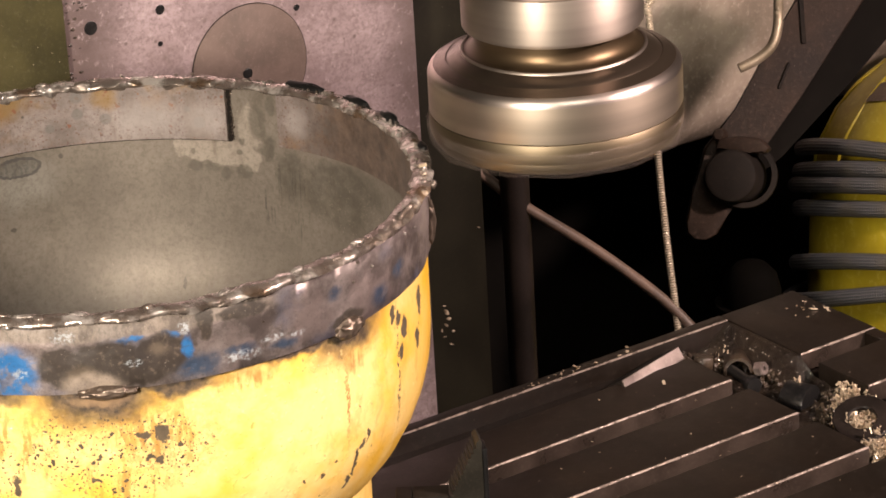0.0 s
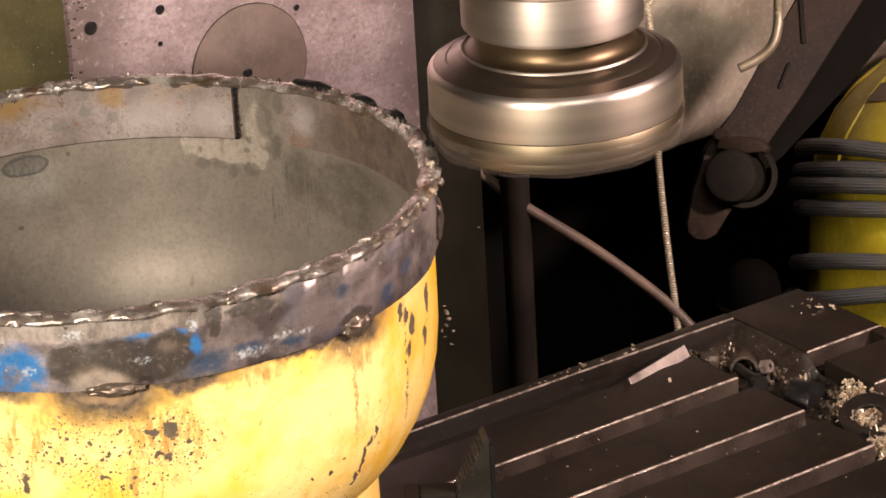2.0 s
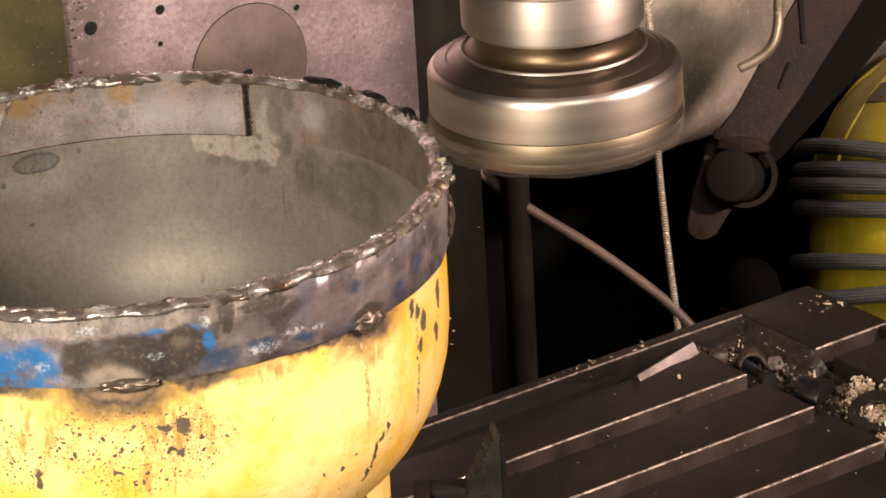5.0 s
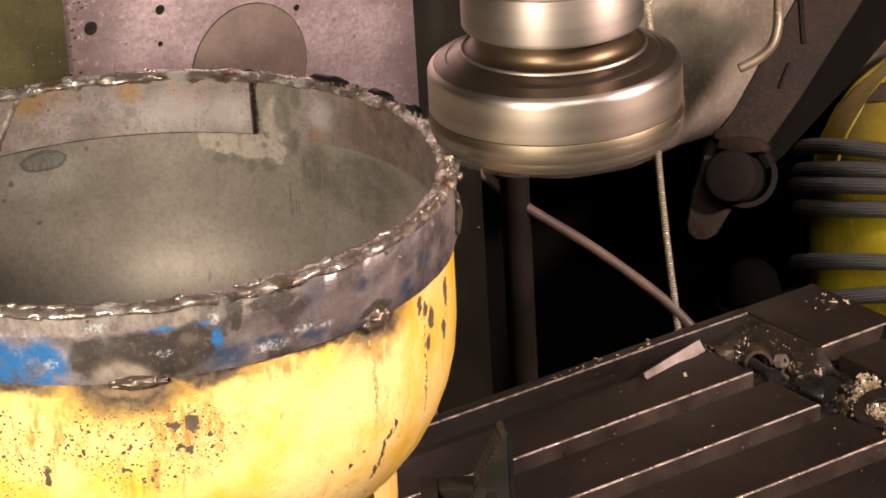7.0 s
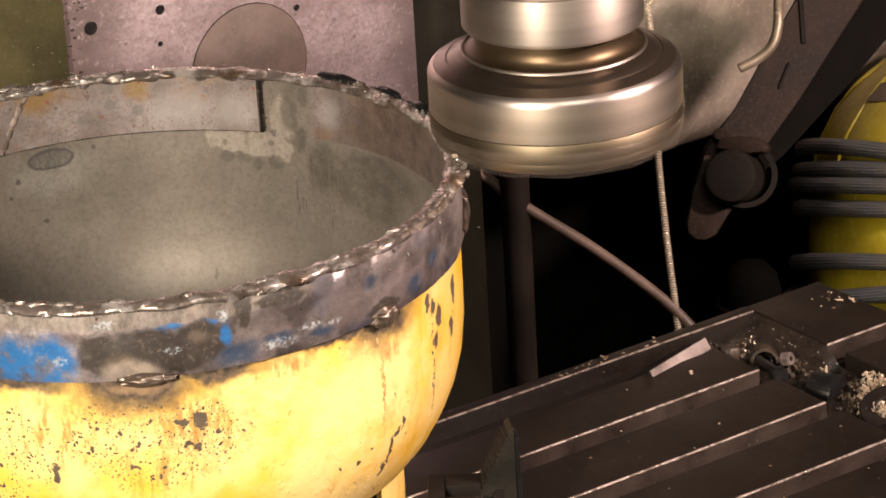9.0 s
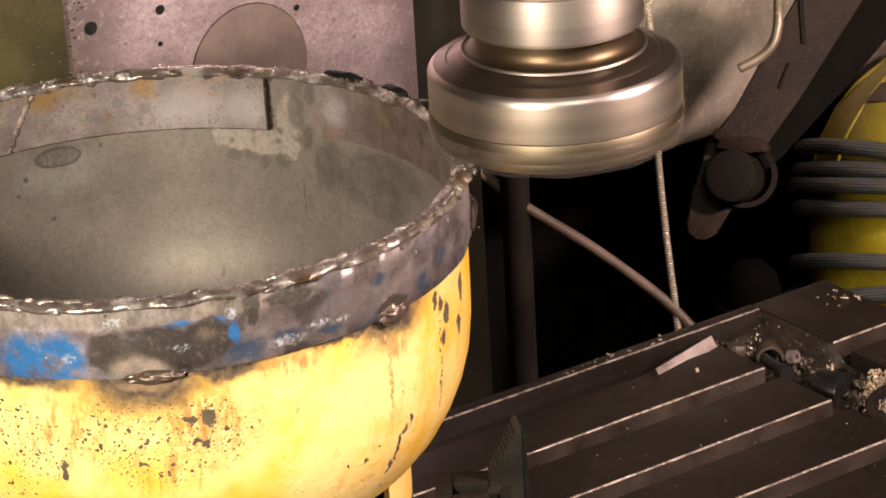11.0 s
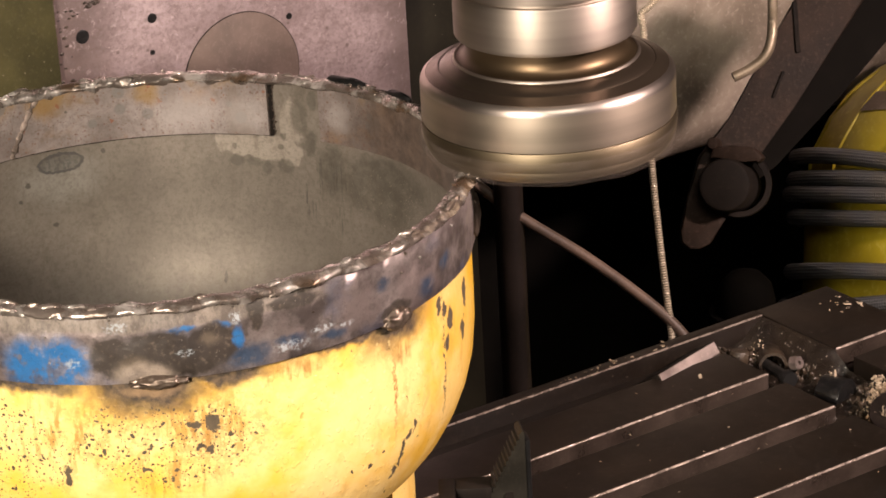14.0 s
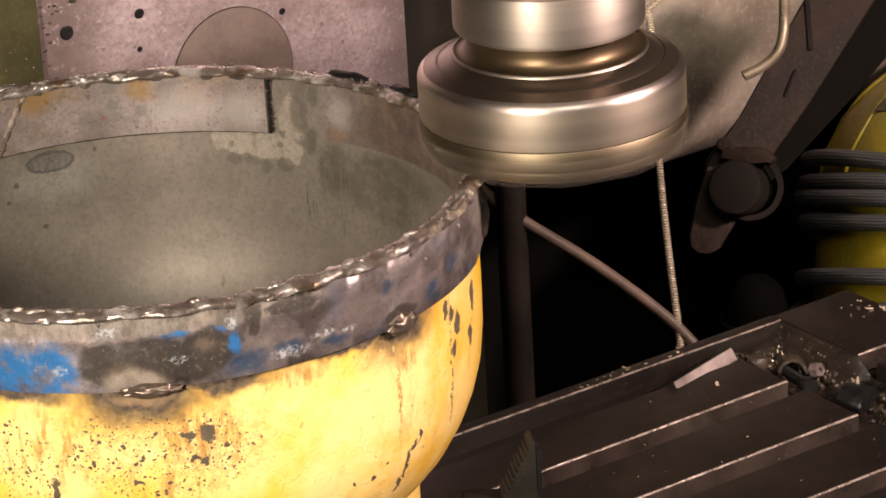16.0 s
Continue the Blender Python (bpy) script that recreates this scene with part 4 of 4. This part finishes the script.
def step_block():
    ob = thing("step_clamp", "grey serrated step block holding a slotted strap", "clamp", (-0.2425, -0.0850, 0), (0, 0, -26), moves=True)
    teeth = [(0.0, 0.0)]
    n = 24
    for k in range(n):
        x, z = -0.033 + 0.036 * k / n, 0.068 * k / n
        teeth += [(x, z), (x, z + 0.068 / n)]
    outline = [(0.0045, 0.0), (0.0045, 0.0690), (0.0035, 0.0700)] + teeth[:0:-1]
    part("toothed_block", extrude(outline, 0.014, 0.0), M_STEP, ob, smooth=False)
    part("block_recess", extrude([(-0.003, 0.004), (-0.003, 0.036), (-0.0065, 0.036), (-0.018, 0.008)], 0.001), M_DARK, ob, smooth=False).matrix_local = pose(0, -0.0008, 0)
    part("back_rib", box(0.0047, 0.0075, 0.001, 0.013, 0.0, 0.064, 0.0006), M_BLACK, ob)
    strap = thing("clamp_strap", "dark slotted steel clamp strap on the vessel's foot", "clamp strap", (-0.270, -0.076, 0.030), (0, 0, -35), moves=True)
    part("strap_bar", box(-0.005, 0.014, 0.006, 0.020, 0, 0.010, 0.001), M_DARK, strap)
    part("strap_bar", box(-0.005, 0.014, -0.020, -0.006, 0, 0.010, 0.001), M_DARK, strap)
    part("strap_end", box(-0.014, -0.0052, -0.020, 0.020, 0, 0.010, 0.001), M_DARK, strap)
    part("support_packing", box(0.002, 0.012, -0.018, 0.018, -0.030, -0.0002, 0.001), M_BLACK, strap)


# ---- the yellow vessel ----
def vessel():
    ob = thing("gas_bottle_pan", "cut yellow gas bottle with a welded steel band", "steel vessel", (*PAN, 0), moves=True)
    prof = [(0.0, 0.033), (0.06, 0.035), (0.10, 0.0420), (0.112, 0.0480), (0.1235, 0.0560), (0.1365, 0.0670), (0.1452, 0.0780), (0.1525, 0.0910), (0.1578, 0.1040), (0.1610, 0.117), (0.1624, 0.132), (0.1628, 0.148), (0.1628, 0.1785), (0.1617, 0.1785)]

    def dent(a, k):
        x, y = math.cos(a), math.sin(a)
        return 0.0007 * wob(x, y, prof[k][1] * 12, 2.2), 0.0
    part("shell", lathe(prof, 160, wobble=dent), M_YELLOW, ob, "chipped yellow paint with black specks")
    # foot ring with windows cut in it
    foot = bmesh.new()
    for k in range(4):
        a0, a1 = radians(-58 + 90 * k), radians(-58 + 90 * k + 62)
        rows = []
        for i in range(25):
            a = a0 + (a1 - a0) * i / 24
            rows.append([foot.verts.new((r * math.cos(a), r * math.sin(a), z)) for r, z in ((0.1262, 0.0), (0.1262, 0.0625), (0.1232, 0.0600), (0.1232, 0.0))])
        for p, q in zip(rows, rows[1:]):
            for j in range(4):
                foot.faces.new((p[j], q[j], q[(j + 1) % 4], p[(j + 1) % 4]))
        foot.faces.new(rows[0][::-1])
        foot.faces.new(rows[-1])
    part("foot_ring", foot, M_YELLOW, ob)

    def ragged(a, k):
        x, y = math.cos(a), math.sin(a)
        dr = 0.0006 * wob(x, y, k * 0.3, 5.0) + 0.0005 * wob(x, y, k * 0.4, 14.0)
        dz = 0.0016 * wob(x, y, 3.0, 9.0) + 0.0011 * wob(x, y, 5.0, 28.0) if k in (4, 5, 6) else (0.0010 * wob(x, y, 1.0, 2.5) if k in (0, 9) else 0.0)
        return dr, dz
    band = [(0.1642, 0.1772), (0.1655, 0.1778), (0.1656, 0.188), (0.1656, 0.200), (0.1655, 0.2135), (0.1640, 0.2145), (0.1625, 0.2135), (0.1622, 0.200), (0.1622, 0.188), (0.1625, 0.1772)]
    part("outer_band", lathe(band, 300, close=True, wobble=ragged), M_BAND, ob, "heat-stained steel band with blue paint remains", sharp=60)
    # inner liner strip, open between two ends
    lin = bmesh.new()
    a0, a1 = radians(35.6), radians(384.0)
    rows = []
    for i in range(241):
        a = a0 + (a1 - a0) * i / 240
        x, y = math.cos(a), math.sin(a)
        d = 0.0004 * wob(x, y, 0, 6)
        top = 0.2125 + 0.0012 * wob(x, y, 2.0, 11.0)
        rows.append([lin.verts.new(((r + d) * x, (r + d) * y, z)) for r, z in ((0.1609, 0.1808), (0.1609, top), (0.1590, top), (0.1590, 0.1808))])
    for p, q in zip(rows, rows[1:]):
        for j in range(4):
            lin.faces.new((p[j], q[j], q[(j + 1) % 4], p[(j + 1) % 4]))
    lin.faces.new(rows[0][::-1])
    lin.faces.new(rows[-1])
    part("liner_strip", lin, M_LINER, ob, "pitted rusty liner strip with an open joint")
    # narrow dark strip beside the liner's open end
    gap = bmesh.new()
    rows = []
    for i in range(7):
        a = radians(34.55 + 0.95 * i / 6)
        rows.append([gap.verts.new((r * math.cos(a), r * math.sin(a), z)) for r, z in ((0.1611, 0.1805), (0.1611, 0.2115), (0.1604, 0.2115), (0.1604, 0.1805))])
    for p, q in zip(rows, rows[1:]):
        for j in range(4):
            gap.faces.new((p[j], q[j], q[(j + 1) % 4], p[(j + 1) % 4]))
    gap.faces.new(rows[0][::-1])
    gap.faces.new(rows[-1])
    # lap of the liner strip, ground bright along its edge
    lap = []
    for k in range(24):
        t = k / 23
        a = radians(82.2 + 6.3 * t ** 0.85)
        lap.append(Vector((0.1591 * math.cos(a), 0.1591 * math.sin(a), 0.2112 - 0.0302 * t)))
    part("lap_edge", tube(lap, 0.0015, 8, lambda d, t: 1 + 0.3 * math.sin(d * 900) + 0.2 * math.sin(d * 2300)), M_EDGE, ob, "bright ground lap edge")
    burr = bmesh.new()
    brnd = random.Random(31)
    for i in range(34):
        a = radians((35.62 if i % 2 else 34.50) + brnd.gauss(0, 0.12))
        size = brnd.uniform(0.0004, 0.0010)
        bmesh.ops.create_icosphere(burr, subdivisions=1, radius=size, matrix=pose(0.1604 * math.cos(a), 0.1604 * math.sin(a), 0.1812 + 0.0300 * i / 33, brnd.uniform(0, 60), brnd.uniform(0, 60), brnd.uniform(0, 60)) @ Matrix.Diagonal((0.8, 0.8, brnd.uniform(1, 2.2), 1)))
    tagged(part("torch_burr", burr, M_TACK, ob, "ragged torch-cut burr along the joint"), kind="stuff")
    part("joint_strip", gap, M_DARK, ob, "dark strip along the open joint")
    # Dark strip laid along the liner's lower edge for the gap's shadow.
    seam = [Vector((0.1607 * math.cos(a), 0.1607 * math.sin(a), 0.18035 + 0.0003 * wob(math.cos(a), math.sin(a), 1, 9))) for a in (radians(35.0 + 95.0 * k / 120) for k in range(121))]
    part("seam_shade_strip", tube(seam, 0.0006, 6), M_DARK, ob, "dark strip for the shade in the seam below the liner")
    part("inner_wall", lathe([(0.1620, 0.2125), (0.1612, 0.2125), (0.1612, 0.182), (0.1612, 0.150), (0.1607, 0.132), (0.1593, 0.117), (0.1560, 0.1045), (0.1507, 0.0918), (0.1434, 0.0792), (0.1345, 0.0685), (0.119, 0.0575), (0.10, 0.0465), (0.06, 0.0390), (0.0, 0.0368)], 160), M_WALL_IN, ob, "dull grey bare steel inside with an oval stamp")

    # weld bead all round the top
    bead = bmesh.new()
    N, K = 620, 10
    rnd = random.Random(11)
    phase = [rnd.uniform(0, 6.28) for _ in range(8)]
    rings = []
    for i in range(N):
        a = 2 * math.pi * i / N
        x, y = math.cos(a), math.sin(a)
        s = a * 0.163
        lump = 0.45 + 0.25 * abs(math.sin(s / 0.0135 * math.pi + 3 * wob(x, y, 0, 6))) + 0.8 * wob(x, y, 4, 9)
        rt = 0.0028 + 0.0011 * max(lump, -0.5)
        rc = 0.1632 + 0.0012 * wob(x, y, 7, 9)
        zc = 0.2130 + 0.0011 * wob(x, y, 2, 10)
        ring = []
        for k in range(K):
            t = 2 * math.pi * k / K
            f = 1 + 0.40 * wob(x * 8, y * 8, k * 0.9, 1.7)
            r = rc - 0.0008 + rt * 1.55 * f * math.cos(t)
            ring.append(bead.verts.new((r * x, r * y, zc + rt * 0.72 * f * math.sin(t))))
        rings.append(ring)
    for i in range(N):
        p, q = rings[i], rings[(i + 1) % N]
        for k in range(K):
            bead.faces.new((p[k], q[k], q[(k + 1) % K], p[(k + 1) % K]))
    for _ in range(150):
        a = rnd.uniform(0, 2 * math.pi)
        r = 0.1628 + rnd.gauss(0, 0.0017)
        lx, ly, lz = rnd.uniform(0.0025, 0.0075), rnd.uniform(0.0012, 0.0030), rnd.uniform(0.0012, 0.0026)
        turn = pose(r * math.cos(a), r * math.sin(a), 0.2136 + rnd.gauss(0, 0.0009), rnd.uniform(-20, 20), rnd.uniform(-12, 12), math.degrees(a) + 90 + rnd.gauss(0, 12))
        made = bmesh.ops.create_icosphere(bead, subdivisions=2, radius=1)
        for v in made["verts"]:
            c = v.co.copy()
            k = 1 + 0.30 * wob(c.x + a * 9, c.y, c.z, 1.6)
            v.co = turn @ Vector((c.x * lx * k, c.y * ly * k, c.z * lz * k))
    # larger drips of weld inside the back of the rim
    for deg, lx in ((79.5, 0.0045), (64.0, 0.0065), (57.5, 0.0100), (47.0, 0.0050), (41.0, 0.0085), (70.5, 0.0050)):
        a = radians(deg)
        turn = pose(0.1606 * math.cos(a), 0.1606 * math.sin(a), 0.2128, 0, 0, deg + 90)
        made = bmesh.ops.create_icosphere(bead, subdivisions=3, radius=1)
        for v in made["verts"]:
            c = v.co.copy()
            k = 1 + 0.28 * wob(c.x + deg, c.y, c.z, 1.5)
            v.co = turn @ Vector((c.x * lx * k, c.y * 0.0030 * k, c.z * 0.0036 * k))
    part("weld_bead", bead, M_WELD, ob, "lumpy shiny weld bead", sharp=70)
    # tack welds under the band
    for at, sx, sz in (((-0.0805, -0.1445, 0.1775), 0.013, 0.0032), ((0.0425, -0.1600, 0.1785), 0.0095, 0.0050), ((0.125, -0.108, 0.195), 0.003, 0.012)):
        bm = bmesh.new()
        bmesh.ops.create_icosphere(bm, subdivisions=4, radius=1)
        for v in bm.verts:
            c = v.co.copy()
            v.co = Vector((c.x * sx, c.y * 0.0038, c.z * sz)) * (1 + 0.35 * wob(c.x, c.y, c.z, 2.3) + 0.07 * wob(c.x, c.y, c.z, 5))
        tack = part("tack_weld", bm, M_TACK, ob, sharp=70)
        tack.matrix_local = pose(*at, 0, 0, math.degrees(math.atan2(at[1], at[0])) + 90)
    for deg, size in ((18, 0.016), (5, 0.012), (-6, 0.010), (-24, 0.005)):
        bm = bmesh.new()
        bmesh.ops.create_icosphere(bm, subdivisions=3, radius=1)
        for v in bm.verts:
            c = v.co.copy()
            v.co = Vector((c.x * size, c.y * 0.0030, c.z * 0.0042)) * (1 + 0.3 * wob(c.x + deg, c.y, c.z, 1.8))
        flake = part("slag_flake", bm, M_BLACK, ob, "flat black slag flake")
        a = radians(deg)
        flake.matrix_local = pose(0.1655 * math.cos(a), 0.1655 * math.sin(a), 0.2140, 0, 0, deg + 90)
    drops = bmesh.new()
    for _ in range(70):
        a = rnd.uniform(0, 6.28)
        z = 0.2125 - abs(rnd.gauss(0, 0.010))
        r = 0.1658 if rnd.random() < 0.6 else 0.1592
        if z > 0.182:
            bmesh.ops.create_icosphere(drops, subdivisions=1, radius=rnd.uniform(0.0004, 0.0011), matrix=pose(r * math.cos(a), r * math.sin(a), z))
    for _ in range(240):
        a = radians(rnd.uniform(-40, 110) if rnd.random() < 0.75 else rnd.uniform(0, 360))
        r = 0.1630 + rnd.gauss(0, 0.0022)
        bmesh.ops.create_icosphere(drops, subdivisions=1, radius=rnd.uniform(0.0004, 0.0012), matrix=pose(r * math.cos(a), r * math.sin(a), 0.2150 + rnd.uniform(-0.001, 0.0008), rnd.uniform(0, 90), rnd.uniform(0, 90)) @ Matrix.Diagonal((1.5, 0.8, 0.8, 1)))
    tagged(part("weld_spatter", drops, M_WELD, ob), kind="stuff")


# ---- behind the table ----
def backdrop_things():
    c = thing("cabinet", "grubby off-white painted metal cabinet behind the machine", "cabinet", (0.31, 0.50, -0.9))
    part("cabinet_body", box(0, 0.9, 0, 0.4, 0.790, 2.6, 0.06, 7), M_CABINET, c)
    # Plinth takes the near black that stands for shade below the cabinet.
    part("plinth", box(0.02, 0.88, 0.32, 0.38, 0, 0.7895, 0.004), M_BACK, c, "recessed plinth, near black for the shade under the cabinet")
    # conduit and cable
    path = glide([(0.1825, 0.2846, 0.1312), (0.1760, 0.2863, 0.1259), (0.1708, 0.2878, 0.1220), (0.1687, 0.2872, 0.1179), (0.1686, 0.2837, 0.1108), (0.151, 0.257, 0.033), (0.140, 0.236, -0.022), (0.131, 0.215, -0.078), (0.124, 0.200, -0.14), (0.120, 0.19, -0.20)], 150)
    ob = solid("flexible_conduit", tube(path, 0.0023, 10, lambda s, t: 1 + 0.20 * math.sin(s / 0.0017 * 6.283)), M_CONDUIT, "thin ribbed metal conduit hanging behind the cutter", "conduit")
    path = glide([(0.02, 0.345, 0.06), (0.054, 0.316, 0.020), (0.069, 0.296, 0.002), (0.099, 0.263, -0.026), (0.125, 0.230, -0.056), (0.138, 0.211, -0.077), (0.150, 0.194, -0.105), (0.165, 0.172, -0.14), (0.18, 0.15, -0.2)], 10)
    solid("power_cable", tube(path, 0.0037, 12), M_CABLE, "dusty brown rubber cable running behind the table", "cable")
    # wire hook on the cabinet
    path = glide([(0.312, 0.318, 0.17), (0.305, 0.312, 0.089), (0.299, 0.307, 0.069), (0.292, 0.306, 0.058), (0.282, 0.309, 0.051), (0.270, 0.314, 0.046)], 10)
    solid("wire_hook", tube(path, 0.0036, 12), M_WIRE, "bent tarnished brass wire hook", "hook")
    # diagonal strut with its clamp knob; built flat to the picture's depth in its own frame
    axis_x, axis_y, axis_n = Vector((0.8175, -0.5734, -0.0538)), Vector((0.2601, 0.2842, 0.9228)), Vector((-0.5138, -0.7684, 0.3815))
    origin = Vector((0.250, 0.294, -0.021))
    frame_m = Matrix((axis_x, axis_y, axis_n)).transposed().to_4x4()
    frame_m.translation = origin
    st = thing("machine_strut", "brown-grey painted diagonal strut with rounded foot", "strut")
    st.matrix_world = frame_m
    outline = [(-0.0350, -0.034), (-0.0340, -0.042), (-0.0290, -0.0465), (-0.0215, -0.0470), (-0.0140, -0.0430), (-0.004, -0.026), (0.014, 0.010), (0.044, 0.052), (0.114, 0.160), (0.064, 0.160), (0.034, 0.108), (0.000, 0.046), (-0.022, 0.018), (-0.030, -0.012)]
    bm = extrude(outline, -0.016, 0.0015)
    bar = part("strut_bar", bm, M_STRUT, st)
    bar.matrix_local = pose(0, 0, -0.020, -90, 0, 0)
    # Added dark sheet where there is only shade beside the strut.
    shade_sheet = part("strut_shade", extrude([(-0.006, -0.020), (0.034, 0.012), (0.080, 0.062), (0.175, 0.175), (0.075, 0.175), (0.010, 0.060)], -0.012, 0.0015), M_BACK, st, "added dark sheet for the shade behind the strut")
    shade_sheet.matrix_local = pose(0, 0, -0.038, -90, 0, 0)
    slot = part("slot_mark", box(-0.0018, 0.0018, -0.018, 0.018, 0, 0.002, 0.0006, 1), M_DARK, st)
    slot.matrix_local = pose(0.0455, 0.108, -0.0045, 0, 0, 4)
    slot = part("slot_mark", box(-0.0012, 0.0012, -0.010, 0.010, 0, 0.002, 0.0005, 1), M_DARK, st)
    slot.matrix_local = pose(0.0330, 0.068, -0.0045, 0, 0, -22)
    k = part("clamp_knob", lathe([(0, 0.0195), (0.0150, 0.020), (0.0174, 0.0190), (0.0186, 0.0165), (0.0186, -0.02), (0, -0.02)], 56), M_DARK, st, "round dark iron knob with a split collar")
    k.matrix_local = pose(-0.0014, -0.0027, 0, 0, -16, 0)
    col = part("split_collar", lathe([(0.0192, -0.018), (0.0228, -0.018), (0.0234, -0.017), (0.0234, -0.002), (0.0228, -0.001), (0.0192, -0.001)], 56, close=True), M_DARK, k)
    col.matrix_local = pose(0.0062, 0.001, 0, 0, 10, 0)
    ear = part("clamp_ear", extrude([(-0.012, 0.0185), (-0.010, 0.0260), (0.004, 0.0278), (0.018, 0.0264), (0.0255, 0.0195), (0.0220, 0.0155), (0.012, 0.0178)], -0.014, 0.0016), M_STRUT, k, "worn clamp lug")
    ear.matrix_local = pose(0, 0, -0.004, -90, 0, 0)
    part("ear_bolt", lathe([(0, -0.008), (0.0040, -0.008), (0.0044, -0.007), (0.0044, 0.004), (0.0034, 0.006), (0, 0.0065)], 20), M_STRUT, k).matrix_local = pose(-0.0100, 0.0292, 0.004)
    can = thing("dark_standpipe", "flanged standpipe behind the table, near black for shade", "pipe", (0.305, 0.347, -0.888))
    # Standpipe coloured near black, as if standing in shade.
    part("standpipe", lathe([(0, -0.012), (0.020, -0.012), (0.020, 0.70), (0.022, 0.705), (0.022, 0.745), (0.019, 0.757), (0.012, 0.765), (0, 0.768)], 40), M_SHADE_IRON, can)
    part("flange", lathe([(0.0222, 0.722), (0.027, 0.722), (0.028, 0.724), (0.028, 0.734), (0.027, 0.736), (0.0222, 0.736)], 40, close=True), M_SHADE_IRON, can)
    # yellow drum leaning on the wall, with hoses round it
    lean = Matrix((axis_x, -axis_n, axis_y)).transposed().to_4x4()
    waist = Vector((0.582, 0.380, -0.164))
    drum = thing("yellow_drum", "dirty yellow plastic drum with rounded shoulder", "drum")
    drum.matrix_world = Matrix.Translation(waist) @ lean
    part("drum_body", lathe([(0, -0.78), (0.140, -0.78), (0.146, -0.77), (0.146, -0.06), (0.1445, 0.0), (0.142, 0.030), (0.137, 0.055), (0.125, 0.080), (0.109, 0.099), (0.086, 0.119), (0.05, 0.138), (0.0, 0.146)], 96), M_DRUM, drum)
    tag = bmesh.new()
    rows = []
    for i in range(13):
        a = radians(209 + 15 * i / 12)
        rows.append([tag.verts.new(((0.1266 - 0.84 * (h - 0.080)) * math.cos(a), (0.1266 - 0.84 * (h - 0.080)) * math.sin(a), h)) for h in (0.0815, 0.087, 0.092, 0.0965)])
    for p, q in zip(rows, rows[1:]):
        for k in range(3):
            tag.faces.new((p[k], q[k], q[k + 1], p[k + 1]))
    bmesh.ops.solidify(tag, geom=tag.faces[:], thickness=0.0006)
    part("scuffed_label", tag, M_TAG, drum, "faded pinkish grey label")
    for i in range(16):
        a = radians(22.5 * i)
        rib = [(r * math.cos(a + t), r * math.sin(a + t), h) for r, h, t in ((0.1420, 0.030, 0), (0.1372, 0.055, 0.05), (0.1095, 0.099, 0.14), (0.06, 0.134, 0.3))]
        part("moulded_rib", tube(glide(rib, 6), 0.0016, 8), M_DRUM, drum)
    for h, r, tx, ty in ((0.0278, 0.152, 1, 8), (0.0157, 0.153, 0, 6), (0.0063, 0.156, 0, 5), (-0.0083, 0.153, -1, 3), (-0.0490, 0.155, 0, 3), (-0.0505, 0.162, 2, -7)):
        pts = []
        for i in range(97):
            a = 2 * math.pi * i / 96
            pts.append(Vector((r * math.cos(a), r * math.sin(a), 0.0016 * math.sin(3 * a + h * 90))))
        hose = solid("braided_hose", tube(pts, 0.0064, 14), M_BRAID, "grey braided hose coiled round the drum", "hose", group="hose coils")
        hose.matrix_world = Matrix.Translation(waist) @ lean @ pose(0, 0, h, tx, ty, 0)


def thrown_chip():
    """A chip that lies on the rim until the cutter throws it."""
    bm = bmesh.new()
    chip_mesh(bm, (0, 0, 0), 0.0042, random.Random(3))
    return solid("thrown_chip", bm, M_SWARF, "single bright metal chip thrown off the rim", "chip", (-0.249, -0.064, 0.2178), smooth=False)


room()
column()
posts()
MILL = cutter()
table()
base()
vessel()
step_block()
trough_clutter()
swarf()
backdrop_things()
CHIP = thrown_chip()


# ---- what moves ----
def motions():
    for ob in MOVERS:
        m = ob.matrix_world.copy()
        walk(ob, [(t, Matrix.Translation((FEED * t, 0, 0)) @ m) for t in range(0, 17, 2)])
    rest = Vector((-0.249, -0.064, 0.2178))
    rows = [(t, Matrix.Translation(rest + Vector((FEED * t, 0, 0)))) for t in (0, 4, 8, 12, 15, 15.7)]
    rows += [(15.7667, pose(0.184, 0.112, 0.045, 30)), (15.8, pose(0.182, 0.093, 0.007, 70)), (15.8333, pose(0.180, 0.074, -0.031, 110)),
             (15.9, pose(0.176, 0.02, -0.20, 150)), (16.0, pose(0.17, -0.05, -0.50, 200))]
    walk(CHIP, rows)
    # the cutter turns a sixth of a turn each thirtieth of a second
    at = Vector((AXIS[0], AXIS[1], TIP))
    walk(MILL, [(i / 30, Matrix.Translation(at) @ pose(0, 0, 0, 0, 0, (-60 * i) % 360)) for i in range(0, 481)])


motions()
